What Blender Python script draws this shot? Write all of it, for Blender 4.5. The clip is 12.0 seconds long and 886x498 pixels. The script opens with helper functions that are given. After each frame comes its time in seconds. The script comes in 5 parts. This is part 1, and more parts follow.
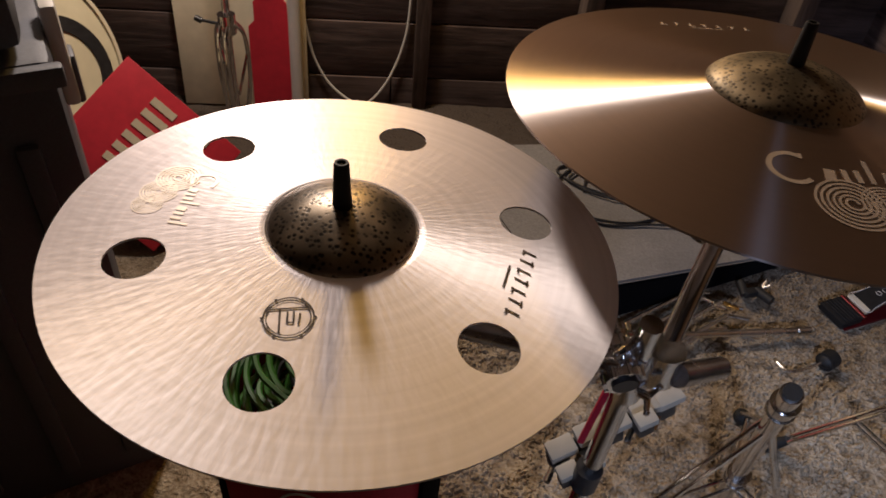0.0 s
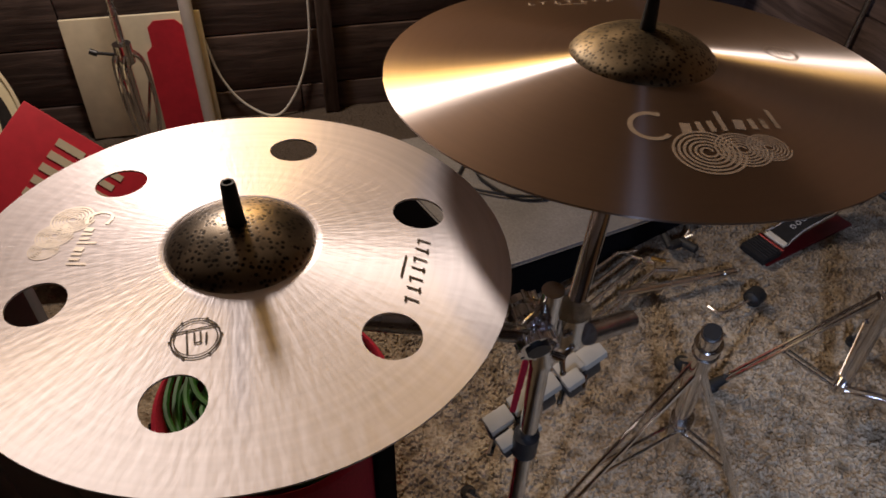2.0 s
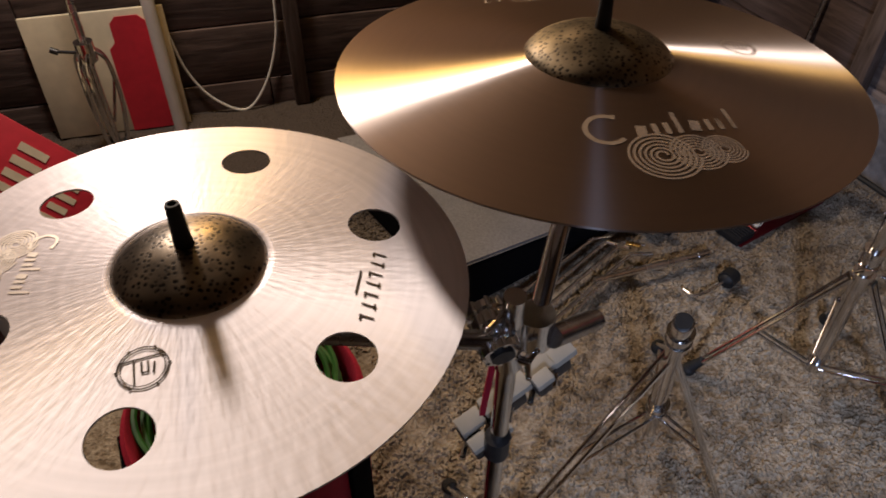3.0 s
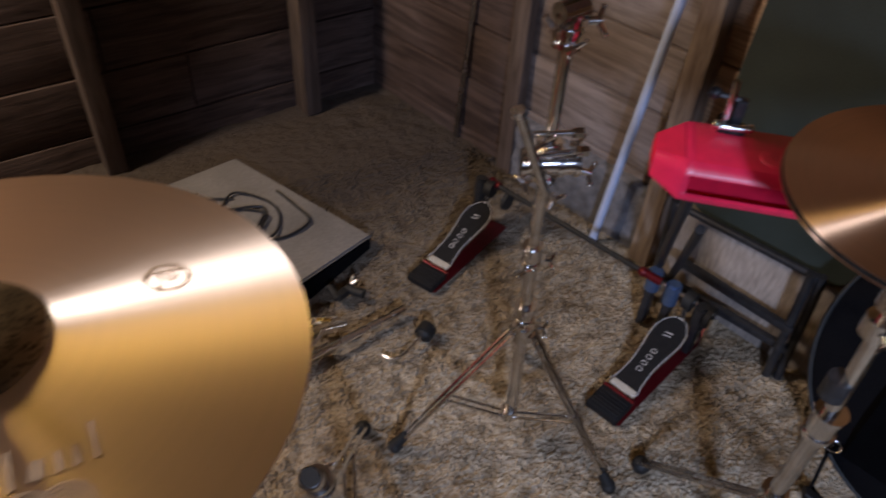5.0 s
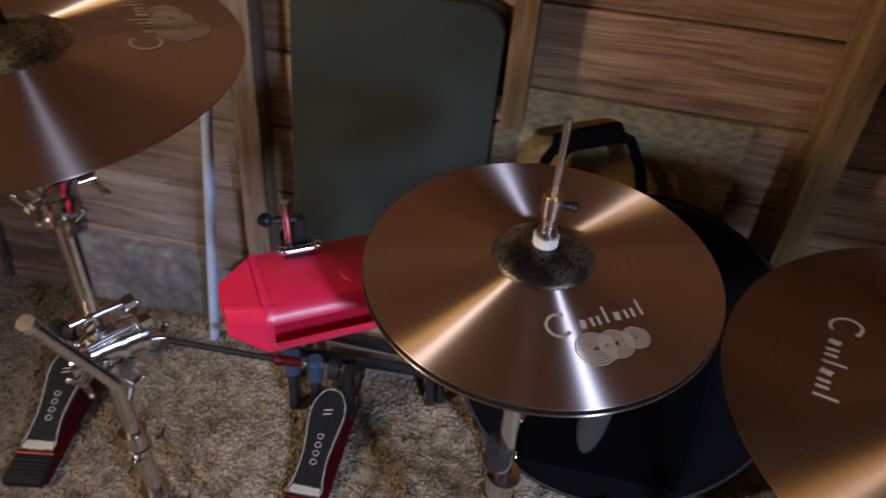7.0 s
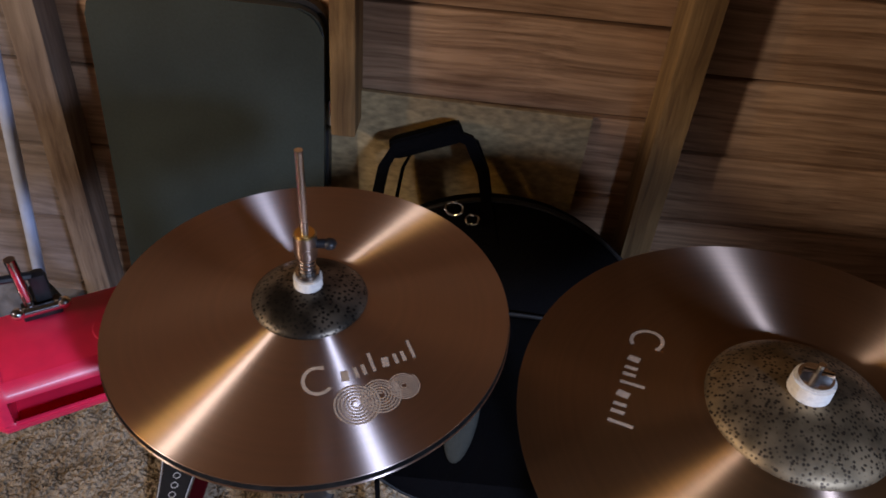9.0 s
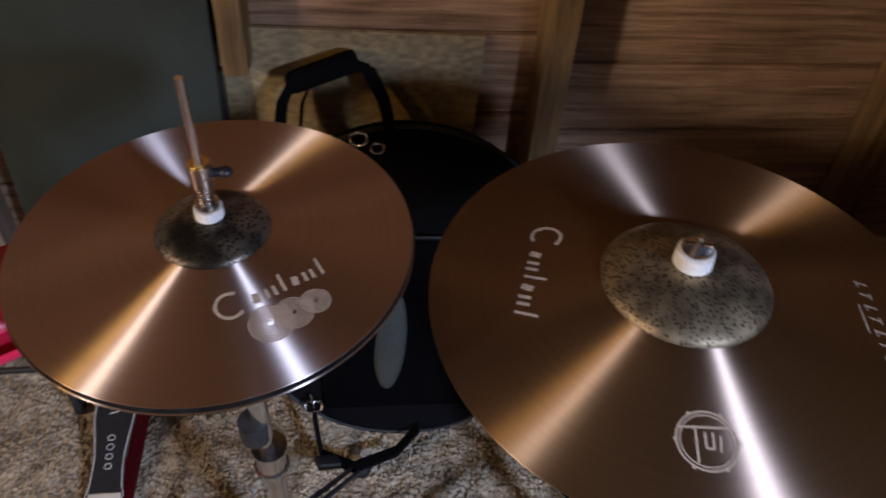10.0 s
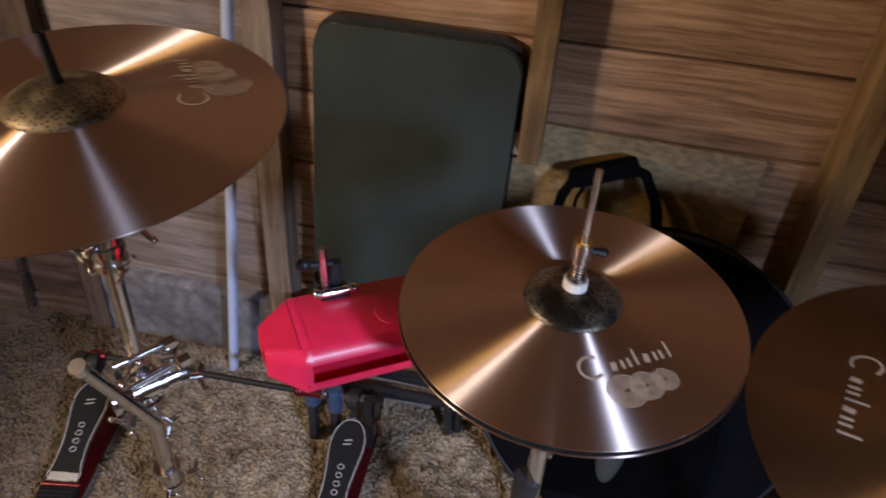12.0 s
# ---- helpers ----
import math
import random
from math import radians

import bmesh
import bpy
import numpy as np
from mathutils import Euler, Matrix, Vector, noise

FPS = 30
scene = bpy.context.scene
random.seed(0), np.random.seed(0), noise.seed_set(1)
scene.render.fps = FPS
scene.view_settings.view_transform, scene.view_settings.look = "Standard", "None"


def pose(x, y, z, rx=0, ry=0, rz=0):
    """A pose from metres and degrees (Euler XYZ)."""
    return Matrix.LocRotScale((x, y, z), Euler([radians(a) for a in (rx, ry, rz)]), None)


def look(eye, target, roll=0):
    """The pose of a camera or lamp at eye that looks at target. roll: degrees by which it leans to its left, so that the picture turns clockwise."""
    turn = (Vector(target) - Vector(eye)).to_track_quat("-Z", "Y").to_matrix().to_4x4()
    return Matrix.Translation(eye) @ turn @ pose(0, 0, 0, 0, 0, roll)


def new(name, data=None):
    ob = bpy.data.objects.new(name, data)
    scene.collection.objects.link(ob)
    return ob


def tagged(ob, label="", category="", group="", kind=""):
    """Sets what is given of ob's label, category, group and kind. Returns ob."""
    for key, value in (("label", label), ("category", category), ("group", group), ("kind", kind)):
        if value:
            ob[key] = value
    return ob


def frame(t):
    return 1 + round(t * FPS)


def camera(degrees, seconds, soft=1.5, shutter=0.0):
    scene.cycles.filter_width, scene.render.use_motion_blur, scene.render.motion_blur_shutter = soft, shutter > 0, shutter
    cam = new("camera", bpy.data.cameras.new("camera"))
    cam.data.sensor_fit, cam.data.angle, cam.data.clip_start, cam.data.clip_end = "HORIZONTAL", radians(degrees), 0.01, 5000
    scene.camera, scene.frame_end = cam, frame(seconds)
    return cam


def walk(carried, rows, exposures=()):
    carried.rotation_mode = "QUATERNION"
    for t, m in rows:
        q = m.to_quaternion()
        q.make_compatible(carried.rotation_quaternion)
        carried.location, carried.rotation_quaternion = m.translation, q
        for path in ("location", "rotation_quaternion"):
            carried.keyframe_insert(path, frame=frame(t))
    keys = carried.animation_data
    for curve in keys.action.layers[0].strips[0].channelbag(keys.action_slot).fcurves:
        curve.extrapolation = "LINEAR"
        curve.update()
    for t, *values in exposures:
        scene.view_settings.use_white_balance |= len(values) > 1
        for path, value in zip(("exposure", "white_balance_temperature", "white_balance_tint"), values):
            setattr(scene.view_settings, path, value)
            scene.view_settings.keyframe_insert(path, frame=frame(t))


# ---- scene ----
cam = camera(62.35, 12.0, soft=1.7, shutter=0.4)
# seconds, eye, then yaw, pitch and roll in degrees
PATH = [
    (0, 0.2323, 0.1570, 1.3514, 4.71, -41.34, 5.88),
    (0.5, 0.2442, 0.1513, 1.3541, 3.23, -41.30, 5.16),
    (1, 0.2503, 0.1467, 1.3571, 1.90, -41.31, 4.12),
    (1.5, 0.2579, 0.1454, 1.3635, 0.49, -41.39, 2.77),
    (2, 0.2664, 0.1410, 1.3688, -1.02, -41.61, 0.99),
    (2.5, 0.2610, 0.1451, 1.3712, -1.51, -42.62, 0.29),
    (2.7, 0.2685, 0.1518, 1.3724, -2.06, -42.77, 0.33),
    (4.3, 0.4158, 0.2570, 1.4034, -13.23, -42.61, 1.63),
    (4.5, 0.4561, 0.2907, 1.4014, -17.00, -42.56, 2.60),
    (5, 0.5811, 0.3273, 1.4346, -25.78, -41.74, 3.70),
    (5.5, 0.6854, 0.3587, 1.4447, -33.85, -40.52, 4.74),
    (6, 0.7608, 0.3911, 1.4471, -41.07, -39.69, 5.57),
    (6.5, 0.7689, 0.4315, 1.4593, -51.52, -38.15, 6.69),
    (7, 0.7788, 0.4665, 1.4500, -61.54, -37.71, 5.16),
    (7.5, 0.7719, 0.4812, 1.4525, -69.00, -37.06, 6.40),
    (7.7, 0.7794, 0.4798, 1.4533, -70.09, -36.93, 6.17),
    (9.3, 0.9335, 0.3727, 1.4508, -69.38, -39.05, 5.06),
    (9.5, 0.9100, 0.3749, 1.4495, -70.02, -41.49, 5.55),
    (10, 0.8986, 0.3517, 1.4474, -78.12, -42.23, 4.67),
    (10.5, 0.8616, 0.3340, 1.4444, -84.11, -42.15, 3.17),
    (11, 0.8126, 0.3772, 1.4584, -81.30, -40.17, 3.93),
    (11.5, 0.7677, 0.4547, 1.4791, -69.75, -37.75, 3.69),
    (12, 0.7544, 0.4876, 1.4843, -60.83, -36.06, 4.39),
]
walk(cam, [(t, pose(x, y, z, 0, 0, yaw) @ pose(0, 0, 0, 90 + pitch) @ pose(0, 0, 0, 0, 0, roll)) for t, x, y, z, yaw, pitch, roll in PATH],
     exposures=[(0.0, -0.24), (2.5, -0.32), (4.5, -0.16), (6.5, 0.14), (9.5, 0.14), (10.4, 0.26), (11.0, 0.28), (12.0, 0.36)])


# ---- light ----
world = bpy.data.worlds.new("world")
scene.world = world
world.use_nodes = True
world.node_tree.nodes["Background"].inputs[0].default_value = (0.30, 0.33, 0.42, 1)
world.node_tree.nodes["Background"].inputs[1].default_value = 0.008


def lamp(name, kind, m, power, colour, size):
    data = bpy.data.lights.new(name, kind)
    data.energy, data.color = power, colour
    if kind == "AREA":
        data.shape, data.size = "DISK", size
    else:
        data.shadow_soft_size = size
    ob = new(name, data)
    ob.matrix_world = m
    return ob


lamp("warm_bulb", "POINT", pose(-0.50, 2.06, 1.88), 92, (1.0, 0.86, 0.78), 0.10)
lamp("yellow_bulb", "POINT", pose(-0.19, 2.27, 1.78), 25, (1.0, 0.58, 0.12), 0.09)
cool = lamp("cool_work_lamp", "SPOT", look((0.27, -0.98, 1.62), (1.38, 0.85, 0.0)), 245, (0.54, 0.66, 1.0), 0.10)
cool.data.spot_size, cool.data.spot_blend = radians(58), 1.0
scene.view_settings.exposure = 0.0

# ---- materials ----


def mat(name, base, rough=0.6, metal=0.0, spread=0.15, scale=30.0, bump=0.0, bump_scale=None, stain=0.0, stain_scale=4.0,
        stretch=(1, 1, 1), spec=0.5, coat=0.0, second=None):
    """A painted or natural surface: grain at one scale, stains at a larger one, relief by bump."""
    m = bpy.data.materials.new(name)
    m.use_nodes = True
    t = m.node_tree
    n, l = t.nodes, t.links
    b = n["Principled BSDF"]
    b.inputs["Metallic"].default_value = metal
    b.inputs["Specular IOR Level"].default_value = spec
    b.inputs["Coat Weight"].default_value = coat
    co = n.new("ShaderNodeTexCoord")
    mp = n.new("ShaderNodeMapping")
    mp.inputs["Scale"].default_value = stretch
    l.new(co.outputs["Object"], mp.inputs["Vector"])
    fine, big = n.new("ShaderNodeTexNoise"), n.new("ShaderNodeTexNoise")
    fine.inputs["Scale"].default_value, fine.inputs["Detail"].default_value = scale, 6
    big.inputs["Scale"].default_value, big.inputs["Detail"].default_value = stain_scale, 4
    l.new(mp.outputs[0], fine.inputs["Vector"])
    l.new(co.outputs["Object"], big.inputs["Vector"])
    r = n.new("ShaderNodeValToRGB")
    lo = tuple(c * (1 - spread) for c in base) if second is None else second
    hi = tuple(min(1, c * (1 + spread)) for c in base)
    r.color_ramp.elements[0].position, r.color_ramp.elements[1].position = 0.32, 0.68
    r.color_ramp.elements[0].color, r.color_ramp.elements[1].color = (*lo, 1), (*hi, 1)
    l.new(fine.outputs["Fac"], r.inputs[0])
    mx = n.new("ShaderNodeMix")
    mx.data_type, mx.blend_type = "RGBA", "MULTIPLY"
    rb = n.new("ShaderNodeValToRGB")
    rb.color_ramp.elements[0].position, rb.color_ramp.elements[1].position = 0.35, 0.62
    rb.color_ramp.elements[0].color = (1 - stain, 1 - stain, 1 - stain, 1)
    l.new(big.outputs["Fac"], rb.inputs[0])
    mx.inputs[0].default_value = 1
    l.new(r.outputs[0], mx.inputs[6])
    l.new(rb.outputs[0], mx.inputs[7])
    l.new(mx.outputs[2], b.inputs["Base Color"])
    rr = n.new("ShaderNodeMapRange")
    rr.inputs["To Min"].default_value, rr.inputs["To Max"].default_value = max(0.02, rough - 0.07), min(1, rough + 0.07)
    l.new(big.outputs["Fac"], rr.inputs["Value"])
    l.new(rr.outputs[0], b.inputs["Roughness"])
    if bump:
        bp, bn = n.new("ShaderNodeBump"), n.new("ShaderNodeTexNoise")
        bn.inputs["Scale"].default_value, bn.inputs["Detail"].default_value = bump_scale or scale, 5
        l.new(mp.outputs[0], bn.inputs["Vector"])
        bp.inputs["Strength"].default_value, bp.inputs["Distance"].default_value = 1.0, bump
        l.new(bn.outputs["Fac"], bp.inputs["Height"])
        l.new(bp.outputs[0], b.inputs["Normal"])
    return m


def bronze(name, base, rough, aniso, hammer=0.0, hammer_scale=60.0, soft_part=0.55, lacquer=0.5):
    """Lathed cymbal bronze. Its concentric grooves spread the gloss along the radius and keep it narrow along the groove;
    hammer dents and a light tarnish on top."""
    m = bpy.data.materials.new(name)
    m.use_nodes = True
    t = m.node_tree
    n, l = t.nodes, t.links
    out = n["Material Output"]
    n.remove(n["Principled BSDF"])
    tg = n.new("ShaderNodeTangent")
    tg.direction_type, tg.axis = "RADIAL", "Z"
    co = n.new("ShaderNodeTexCoord")
    sep = n.new("ShaderNodeSeparateXYZ")
    flat = n.new("ShaderNodeCombineXYZ")
    l.new(co.outputs["Object"], sep.inputs[0])
    l.new(sep.outputs[0], flat.inputs[0])
    l.new(sep.outputs[1], flat.inputs[1])
    ln = n.new("ShaderNodeVectorMath")
    ln.operation = "LENGTH"
    l.new(flat.outputs[0], ln.inputs[0])
    bands = n.new("ShaderNodeTexNoise")
    bands.noise_dimensions = "1D"
    bands.inputs["Scale"].default_value, bands.inputs["Detail"].default_value = 170, 5
    l.new(ln.outputs["Value"], bands.inputs["W"])
    tone = n.new("ShaderNodeTexNoise")
    tone.inputs["Scale"].default_value, tone.inputs["Detail"].default_value = 9, 5
    l.new(co.outputs["Object"], tone.inputs["Vector"])
    half, add = n.new("ShaderNodeMath"), n.new("ShaderNodeMath")
    half.operation, add.operation = "MULTIPLY", "MULTIPLY_ADD"
    half.inputs[1].default_value, add.inputs[1].default_value = 0.6, 0.4
    l.new(tone.outputs["Fac"], half.inputs[0])
    l.new(bands.outputs["Fac"], add.inputs[0])
    l.new(half.outputs[0], add.inputs[2])
    r = n.new("ShaderNodeValToRGB")
    r.color_ramp.elements[0].position, r.color_ramp.elements[1].position = 0.34, 0.66
    r.color_ramp.elements[0].color = (*(c * 0.86 for c in base), 1)
    r.color_ramp.elements[1].color = (*(min(1, c * 1.08) for c in base), 1)
    l.new(add.outputs[0], r.inputs[0])
    rr = n.new("ShaderNodeMapRange")
    rr.inputs["To Min"].default_value, rr.inputs["To Max"].default_value = rough - 0.05, rough + 0.05
    l.new(tone.outputs["Fac"], rr.inputs["Value"])
    if hammer:
        # dents by angle and radius, longer along the radius
        at, arc, rad = n.new("ShaderNodeMath"), n.new("ShaderNodeMath"), n.new("ShaderNodeMath")
        at.operation, arc.operation, rad.operation = "ARCTAN2", "MULTIPLY", "MULTIPLY"
        arc.inputs[1].default_value, rad.inputs[1].default_value = 0.13, 0.36
        l.new(sep.outputs[1], at.inputs[0])
        l.new(sep.outputs[0], at.inputs[1])
        l.new(at.outputs[0], arc.inputs[0])
        l.new(ln.outputs["Value"], rad.inputs[0])
        pv = n.new("ShaderNodeCombineXYZ")
        l.new(arc.outputs[0], pv.inputs[0])
        l.new(rad.outputs[0], pv.inputs[1])
        hm = n.new("ShaderNodeTexNoise")
        hm.inputs["Scale"].default_value, hm.inputs["Detail"].default_value = hammer_scale, 1.5
        l.new(pv.outputs[0], hm.inputs["Vector"])
        face = n.new("ShaderNodeBump")
        face.inputs["Strength"].default_value, face.inputs["Distance"].default_value = 1, hammer
        l.new(hm.outputs["Fac"], face.inputs["Height"])
    g = n.new("ShaderNodeBsdfAnisotropic")
    l.new(r.outputs[0], g.inputs["Color"])
    l.new(rr.outputs[0], g.inputs["Roughness"])
    g.inputs["Anisotropy"].default_value = aniso
    l.new(tg.outputs[0], g.inputs["Tangent"])
    if hammer:
        l.new(face.outputs[0], g.inputs["Normal"])
    wide, both = n.new("ShaderNodeBsdfAnisotropic"), n.new("ShaderNodeMixShader")
    l.new(r.outputs[0], wide.inputs["Color"])
    wide.inputs["Roughness"].default_value = 0.62
    pale = n.new("ShaderNodeMix")
    pale.data_type = "RGBA"
    pale.inputs[0].default_value = lacquer
    pale.inputs[7].default_value = (0.80, 0.76, 0.74, 1)
    l.new(r.outputs[0], pale.inputs[6])
    l.new(pale.outputs[2], g.inputs["Color"])
    if hammer:
        l.new(face.outputs[0], wide.inputs["Normal"])
    both.inputs[0].default_value = soft_part
    l.new(g.outputs[0], both.inputs[1])
    l.new(wide.outputs[0], both.inputs[2])
    l.new(both.outputs[0], out.inputs["Surface"])
    return m


def dimpled(name, base, dark, rough=0.45, patina_and_shade=0.6):
    """A raw, hammered bell: mottled bronze with small dark dimples."""
    m = bpy.data.materials.new(name)
    m.use_nodes = True
    t = m.node_tree
    n, l = t.nodes, t.links
    b = n["Principled BSDF"]
    b.inputs["Metallic"].default_value, b.inputs["Roughness"].default_value = 0.85, rough
    co = n.new("ShaderNodeTexCoord")
    v = n.new("ShaderNodeTexVoronoi")
    v.inputs["Scale"].default_value = 260
    l.new(co.outputs["Object"], v.inputs["Vector"])
    spots = n.new("ShaderNodeValToRGB")
    spots.color_ramp.elements[0].position, spots.color_ramp.elements[1].position = 0.24, 0.46
    l.new(v.outputs["Distance"], spots.inputs[0])
    no = n.new("ShaderNodeTexNoise")
    no.inputs["Scale"].default_value, no.inputs["Detail"].default_value = 38, 6
    l.new(co.outputs["Object"], no.inputs["Vector"])
    r = n.new("ShaderNodeValToRGB")
    r.color_ramp.elements[0].position, r.color_ramp.elements[1].position = 0.38, 0.64
    r.color_ramp.elements[0].color, r.color_ramp.elements[1].color = (*(c * 0.55 for c in base), 1), (*base, 1)
    l.new(no.outputs["Fac"], r.inputs[0])
    patch, pr = n.new("ShaderNodeTexNoise"), n.new("ShaderNodeValToRGB")
    patch.inputs["Scale"].default_value, patch.inputs["Detail"].default_value = 17, 2
    l.new(co.outputs["Object"], patch.inputs["Vector"])
    pr.color_ramp.elements[0].position, pr.color_ramp.elements[1].position = 0.40, 0.55
    pr.color_ramp.elements[0].color = (patina_and_shade, patina_and_shade, patina_and_shade, 1)
    l.new(patch.outputs["Fac"], pr.inputs[0])
    mp = n.new("ShaderNodeMix")
    mp.data_type, mp.blend_type = "RGBA", "MULTIPLY"
    mp.inputs[0].default_value = 1
    l.new(r.outputs[0], mp.inputs[6])
    l.new(pr.outputs[0], mp.inputs[7])
    mx = n.new("ShaderNodeMix")
    mx.data_type = "RGBA"
    mx.inputs[6].default_value = (*dark, 1)
    l.new(spots.outputs[0], mx.inputs[0])
    l.new(mp.outputs[2], mx.inputs[7])
    l.new(mx.outputs[2], b.inputs["Base Color"])
    bp = n.new("ShaderNodeBump")
    bp.inputs["Strength"].default_value, bp.inputs["Distance"].default_value = 1, 0.00007
    l.new(spots.outputs[0], bp.inputs["Height"])
    l.new(bp.outputs[0], b.inputs["Normal"])
    return m


def wood(name, base, dark, rough=0.7, along=(2.0, 30, 30)):
    """Rough sawn boards: grain along x, tone by board, knots and stains."""
    m = bpy.data.materials.new(name)
    m.use_nodes = True
    t = m.node_tree
    n, l = t.nodes, t.links
    b = n["Principled BSDF"]
    co, mp = n.new("ShaderNodeTexCoord"), n.new("ShaderNodeMapping")
    info = n.new("ShaderNodeObjectInfo")
    shift = n.new("ShaderNodeVectorMath")
    shift.operation = "SCALE"
    shift.inputs[0].default_value = (7.1, 3.3, 5.7)
    l.new(info.outputs["Random"], shift.inputs["Scale"])
    plus = n.new("ShaderNodeVectorMath")
    l.new(co.outputs["Object"], plus.inputs[0])
    l.new(shift.outputs[0], plus.inputs[1])
    mp.inputs["Scale"].default_value = along
    l.new(plus.outputs[0], mp.inputs["Vector"])
    warp = n.new("ShaderNodeTexNoise")
    warp.inputs["Scale"].default_value = 3.0
    l.new(plus.outputs[0], warp.inputs["Vector"])
    wp = n.new("ShaderNodeVectorMath")
    wp.operation = "MULTIPLY_ADD"
    wp.inputs[1].default_value = (1.2, 1.2, 1.2)
    l.new(warp.outputs["Color"], wp.inputs[0])
    l.new(mp.outputs[0], wp.inputs[2])
    g = n.new("ShaderNodeTexNoise")
    g.inputs["Scale"].default_value, g.inputs["Detail"].default_value, g.inputs["Roughness"].default_value = 1.6, 8, 0.65
    l.new(wp.outputs[0], g.inputs["Vector"])
    st = n.new("ShaderNodeTexNoise")
    st.inputs["Scale"].default_value, st.inputs["Detail"].default_value = 2.6, 4
    l.new(plus.outputs[0], st.inputs["Vector"])
    r = n.new("ShaderNodeValToRGB")
    r.color_ramp.elements[0].position, r.color_ramp.elements[1].position = 0.34, 0.62
    r.color_ramp.elements[0].color, r.color_ramp.elements[1].color = (*dark, 1), (*base, 1)
    l.new(g.outputs["Fac"], r.inputs[0])
    rs = n.new("ShaderNodeValToRGB")
    rs.color_ramp.elements[0].position, rs.color_ramp.elements[1].position = 0.36, 0.60
    rs.color_ramp.elements[0].color = (0.66, 0.60, 0.55, 1)
    l.new(st.outputs["Fac"], rs.inputs[0])
    mx = n.new("ShaderNodeMix")
    mx.data_type, mx.blend_type = "RGBA", "MULTIPLY"
    mx.inputs[0].default_value = 1
    l.new(r.outputs[0], mx.inputs[6])
    l.new(rs.outputs[0], mx.inputs[7])
    l.new(mx.outputs[2], b.inputs["Base Color"])
    b.inputs["Roughness"].default_value, b.inputs["Specular IOR Level"].default_value = rough, 0.3
    bp = n.new("ShaderNodeBump")
    bp.inputs["Strength"].default_value, bp.inputs["Distance"].default_value = 1, 0.0025
    l.new(g.outputs["Fac"], bp.inputs["Height"])
    l.new(bp.outputs[0], b.inputs["Normal"])
    return m


def carpet_material():
    m = bpy.data.materials.new("worn_carpet")
    m.use_nodes = True
    t = m.node_tree
    n, l = t.nodes, t.links
    b = n["Principled BSDF"]
    b.inputs["Roughness"].default_value, b.inputs["Specular IOR Level"].default_value = 0.95, 0.15
    co = n.new("ShaderNodeTexCoord")

    def noise_at(scale, detail):
        q = n.new("ShaderNodeTexNoise")
        q.inputs["Scale"].default_value, q.inputs["Detail"].default_value = scale, detail
        l.new(co.outputs["Object"], q.inputs["Vector"])
        return q

    tuft, clump, stain = noise_at(130, 5), noise_at(26, 6), noise_at(3.2, 5)
    r1 = n.new("ShaderNodeValToRGB")
    r1.color_ramp.elements[0].position, r1.color_ramp.elements[1].position = 0.35, 0.55
    r1.color_ramp.elements[0].color, r1.color_ramp.elements[1].color = (0.30, 0.235, 0.158, 1), (0.58, 0.49, 0.365, 1)
    l.new(clump.outputs["Fac"], r1.inputs[0])
    r2 = n.new("ShaderNodeValToRGB")
    r2.color_ramp.elements[0].position, r2.color_ramp.elements[1].position = 0.36, 0.58
    r2.color_ramp.elements[0].color = (0.66, 0.62, 0.56, 1)
    l.new(tuft.outputs["Fac"], r2.inputs[0])
    r3 = n.new("ShaderNodeValToRGB")
    r3.color_ramp.elements[0].position, r3.color_ramp.elements[1].position = 0.36, 0.62
    r3.color_ramp.elements[0].color = (0.66, 0.62, 0.58, 1)
    l.new(stain.outputs["Fac"], r3.inputs[0])
    last = r1.outputs[0]
    for other in (r2, r3):
        mx = n.new("ShaderNodeMix")
        mx.data_type, mx.blend_type = "RGBA", "MULTIPLY"
        mx.inputs[0].default_value = 1
        l.new(last, mx.inputs[6])
        l.new(other.outputs[0], mx.inputs[7])
        last = mx.outputs[2]
    # shade before the north wall, painted as a darker floor colour with a ragged edge
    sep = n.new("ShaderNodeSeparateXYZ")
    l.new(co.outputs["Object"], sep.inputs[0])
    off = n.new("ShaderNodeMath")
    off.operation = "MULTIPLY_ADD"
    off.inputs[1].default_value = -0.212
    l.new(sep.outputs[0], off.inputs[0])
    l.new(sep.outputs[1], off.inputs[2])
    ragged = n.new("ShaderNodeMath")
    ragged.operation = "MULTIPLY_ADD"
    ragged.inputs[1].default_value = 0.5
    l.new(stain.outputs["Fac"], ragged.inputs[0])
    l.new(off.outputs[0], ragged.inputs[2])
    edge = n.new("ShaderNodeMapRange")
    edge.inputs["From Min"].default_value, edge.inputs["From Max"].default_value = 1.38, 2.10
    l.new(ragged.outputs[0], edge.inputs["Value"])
    floor_shade = n.new("ShaderNodeMix")
    floor_shade.data_type = "RGBA"
    floor_shade.inputs[7].default_value = (0.085, 0.068, 0.056, 1)
    l.new(edge.outputs[0], floor_shade.inputs[0])
    l.new(last, floor_shade.inputs[6])
    l.new(floor_shade.outputs[2], b.inputs["Base Color"])
    bp = n.new("ShaderNodeBump")
    bp.inputs["Strength"].default_value, bp.inputs["Distance"].default_value = 1, 0.010
    l.new(tuft.outputs["Fac"], bp.inputs["Height"])
    b2 = n.new("ShaderNodeBump")
    b2.inputs["Strength"].default_value, b2.inputs["Distance"].default_value = 1, 0.016
    l.new(clump.outputs["Fac"], b2.inputs["Height"])
    l.new(bp.outputs[0], b2.inputs["Normal"])
    l.new(b2.outputs[0], b.inputs["Normal"])
    return m


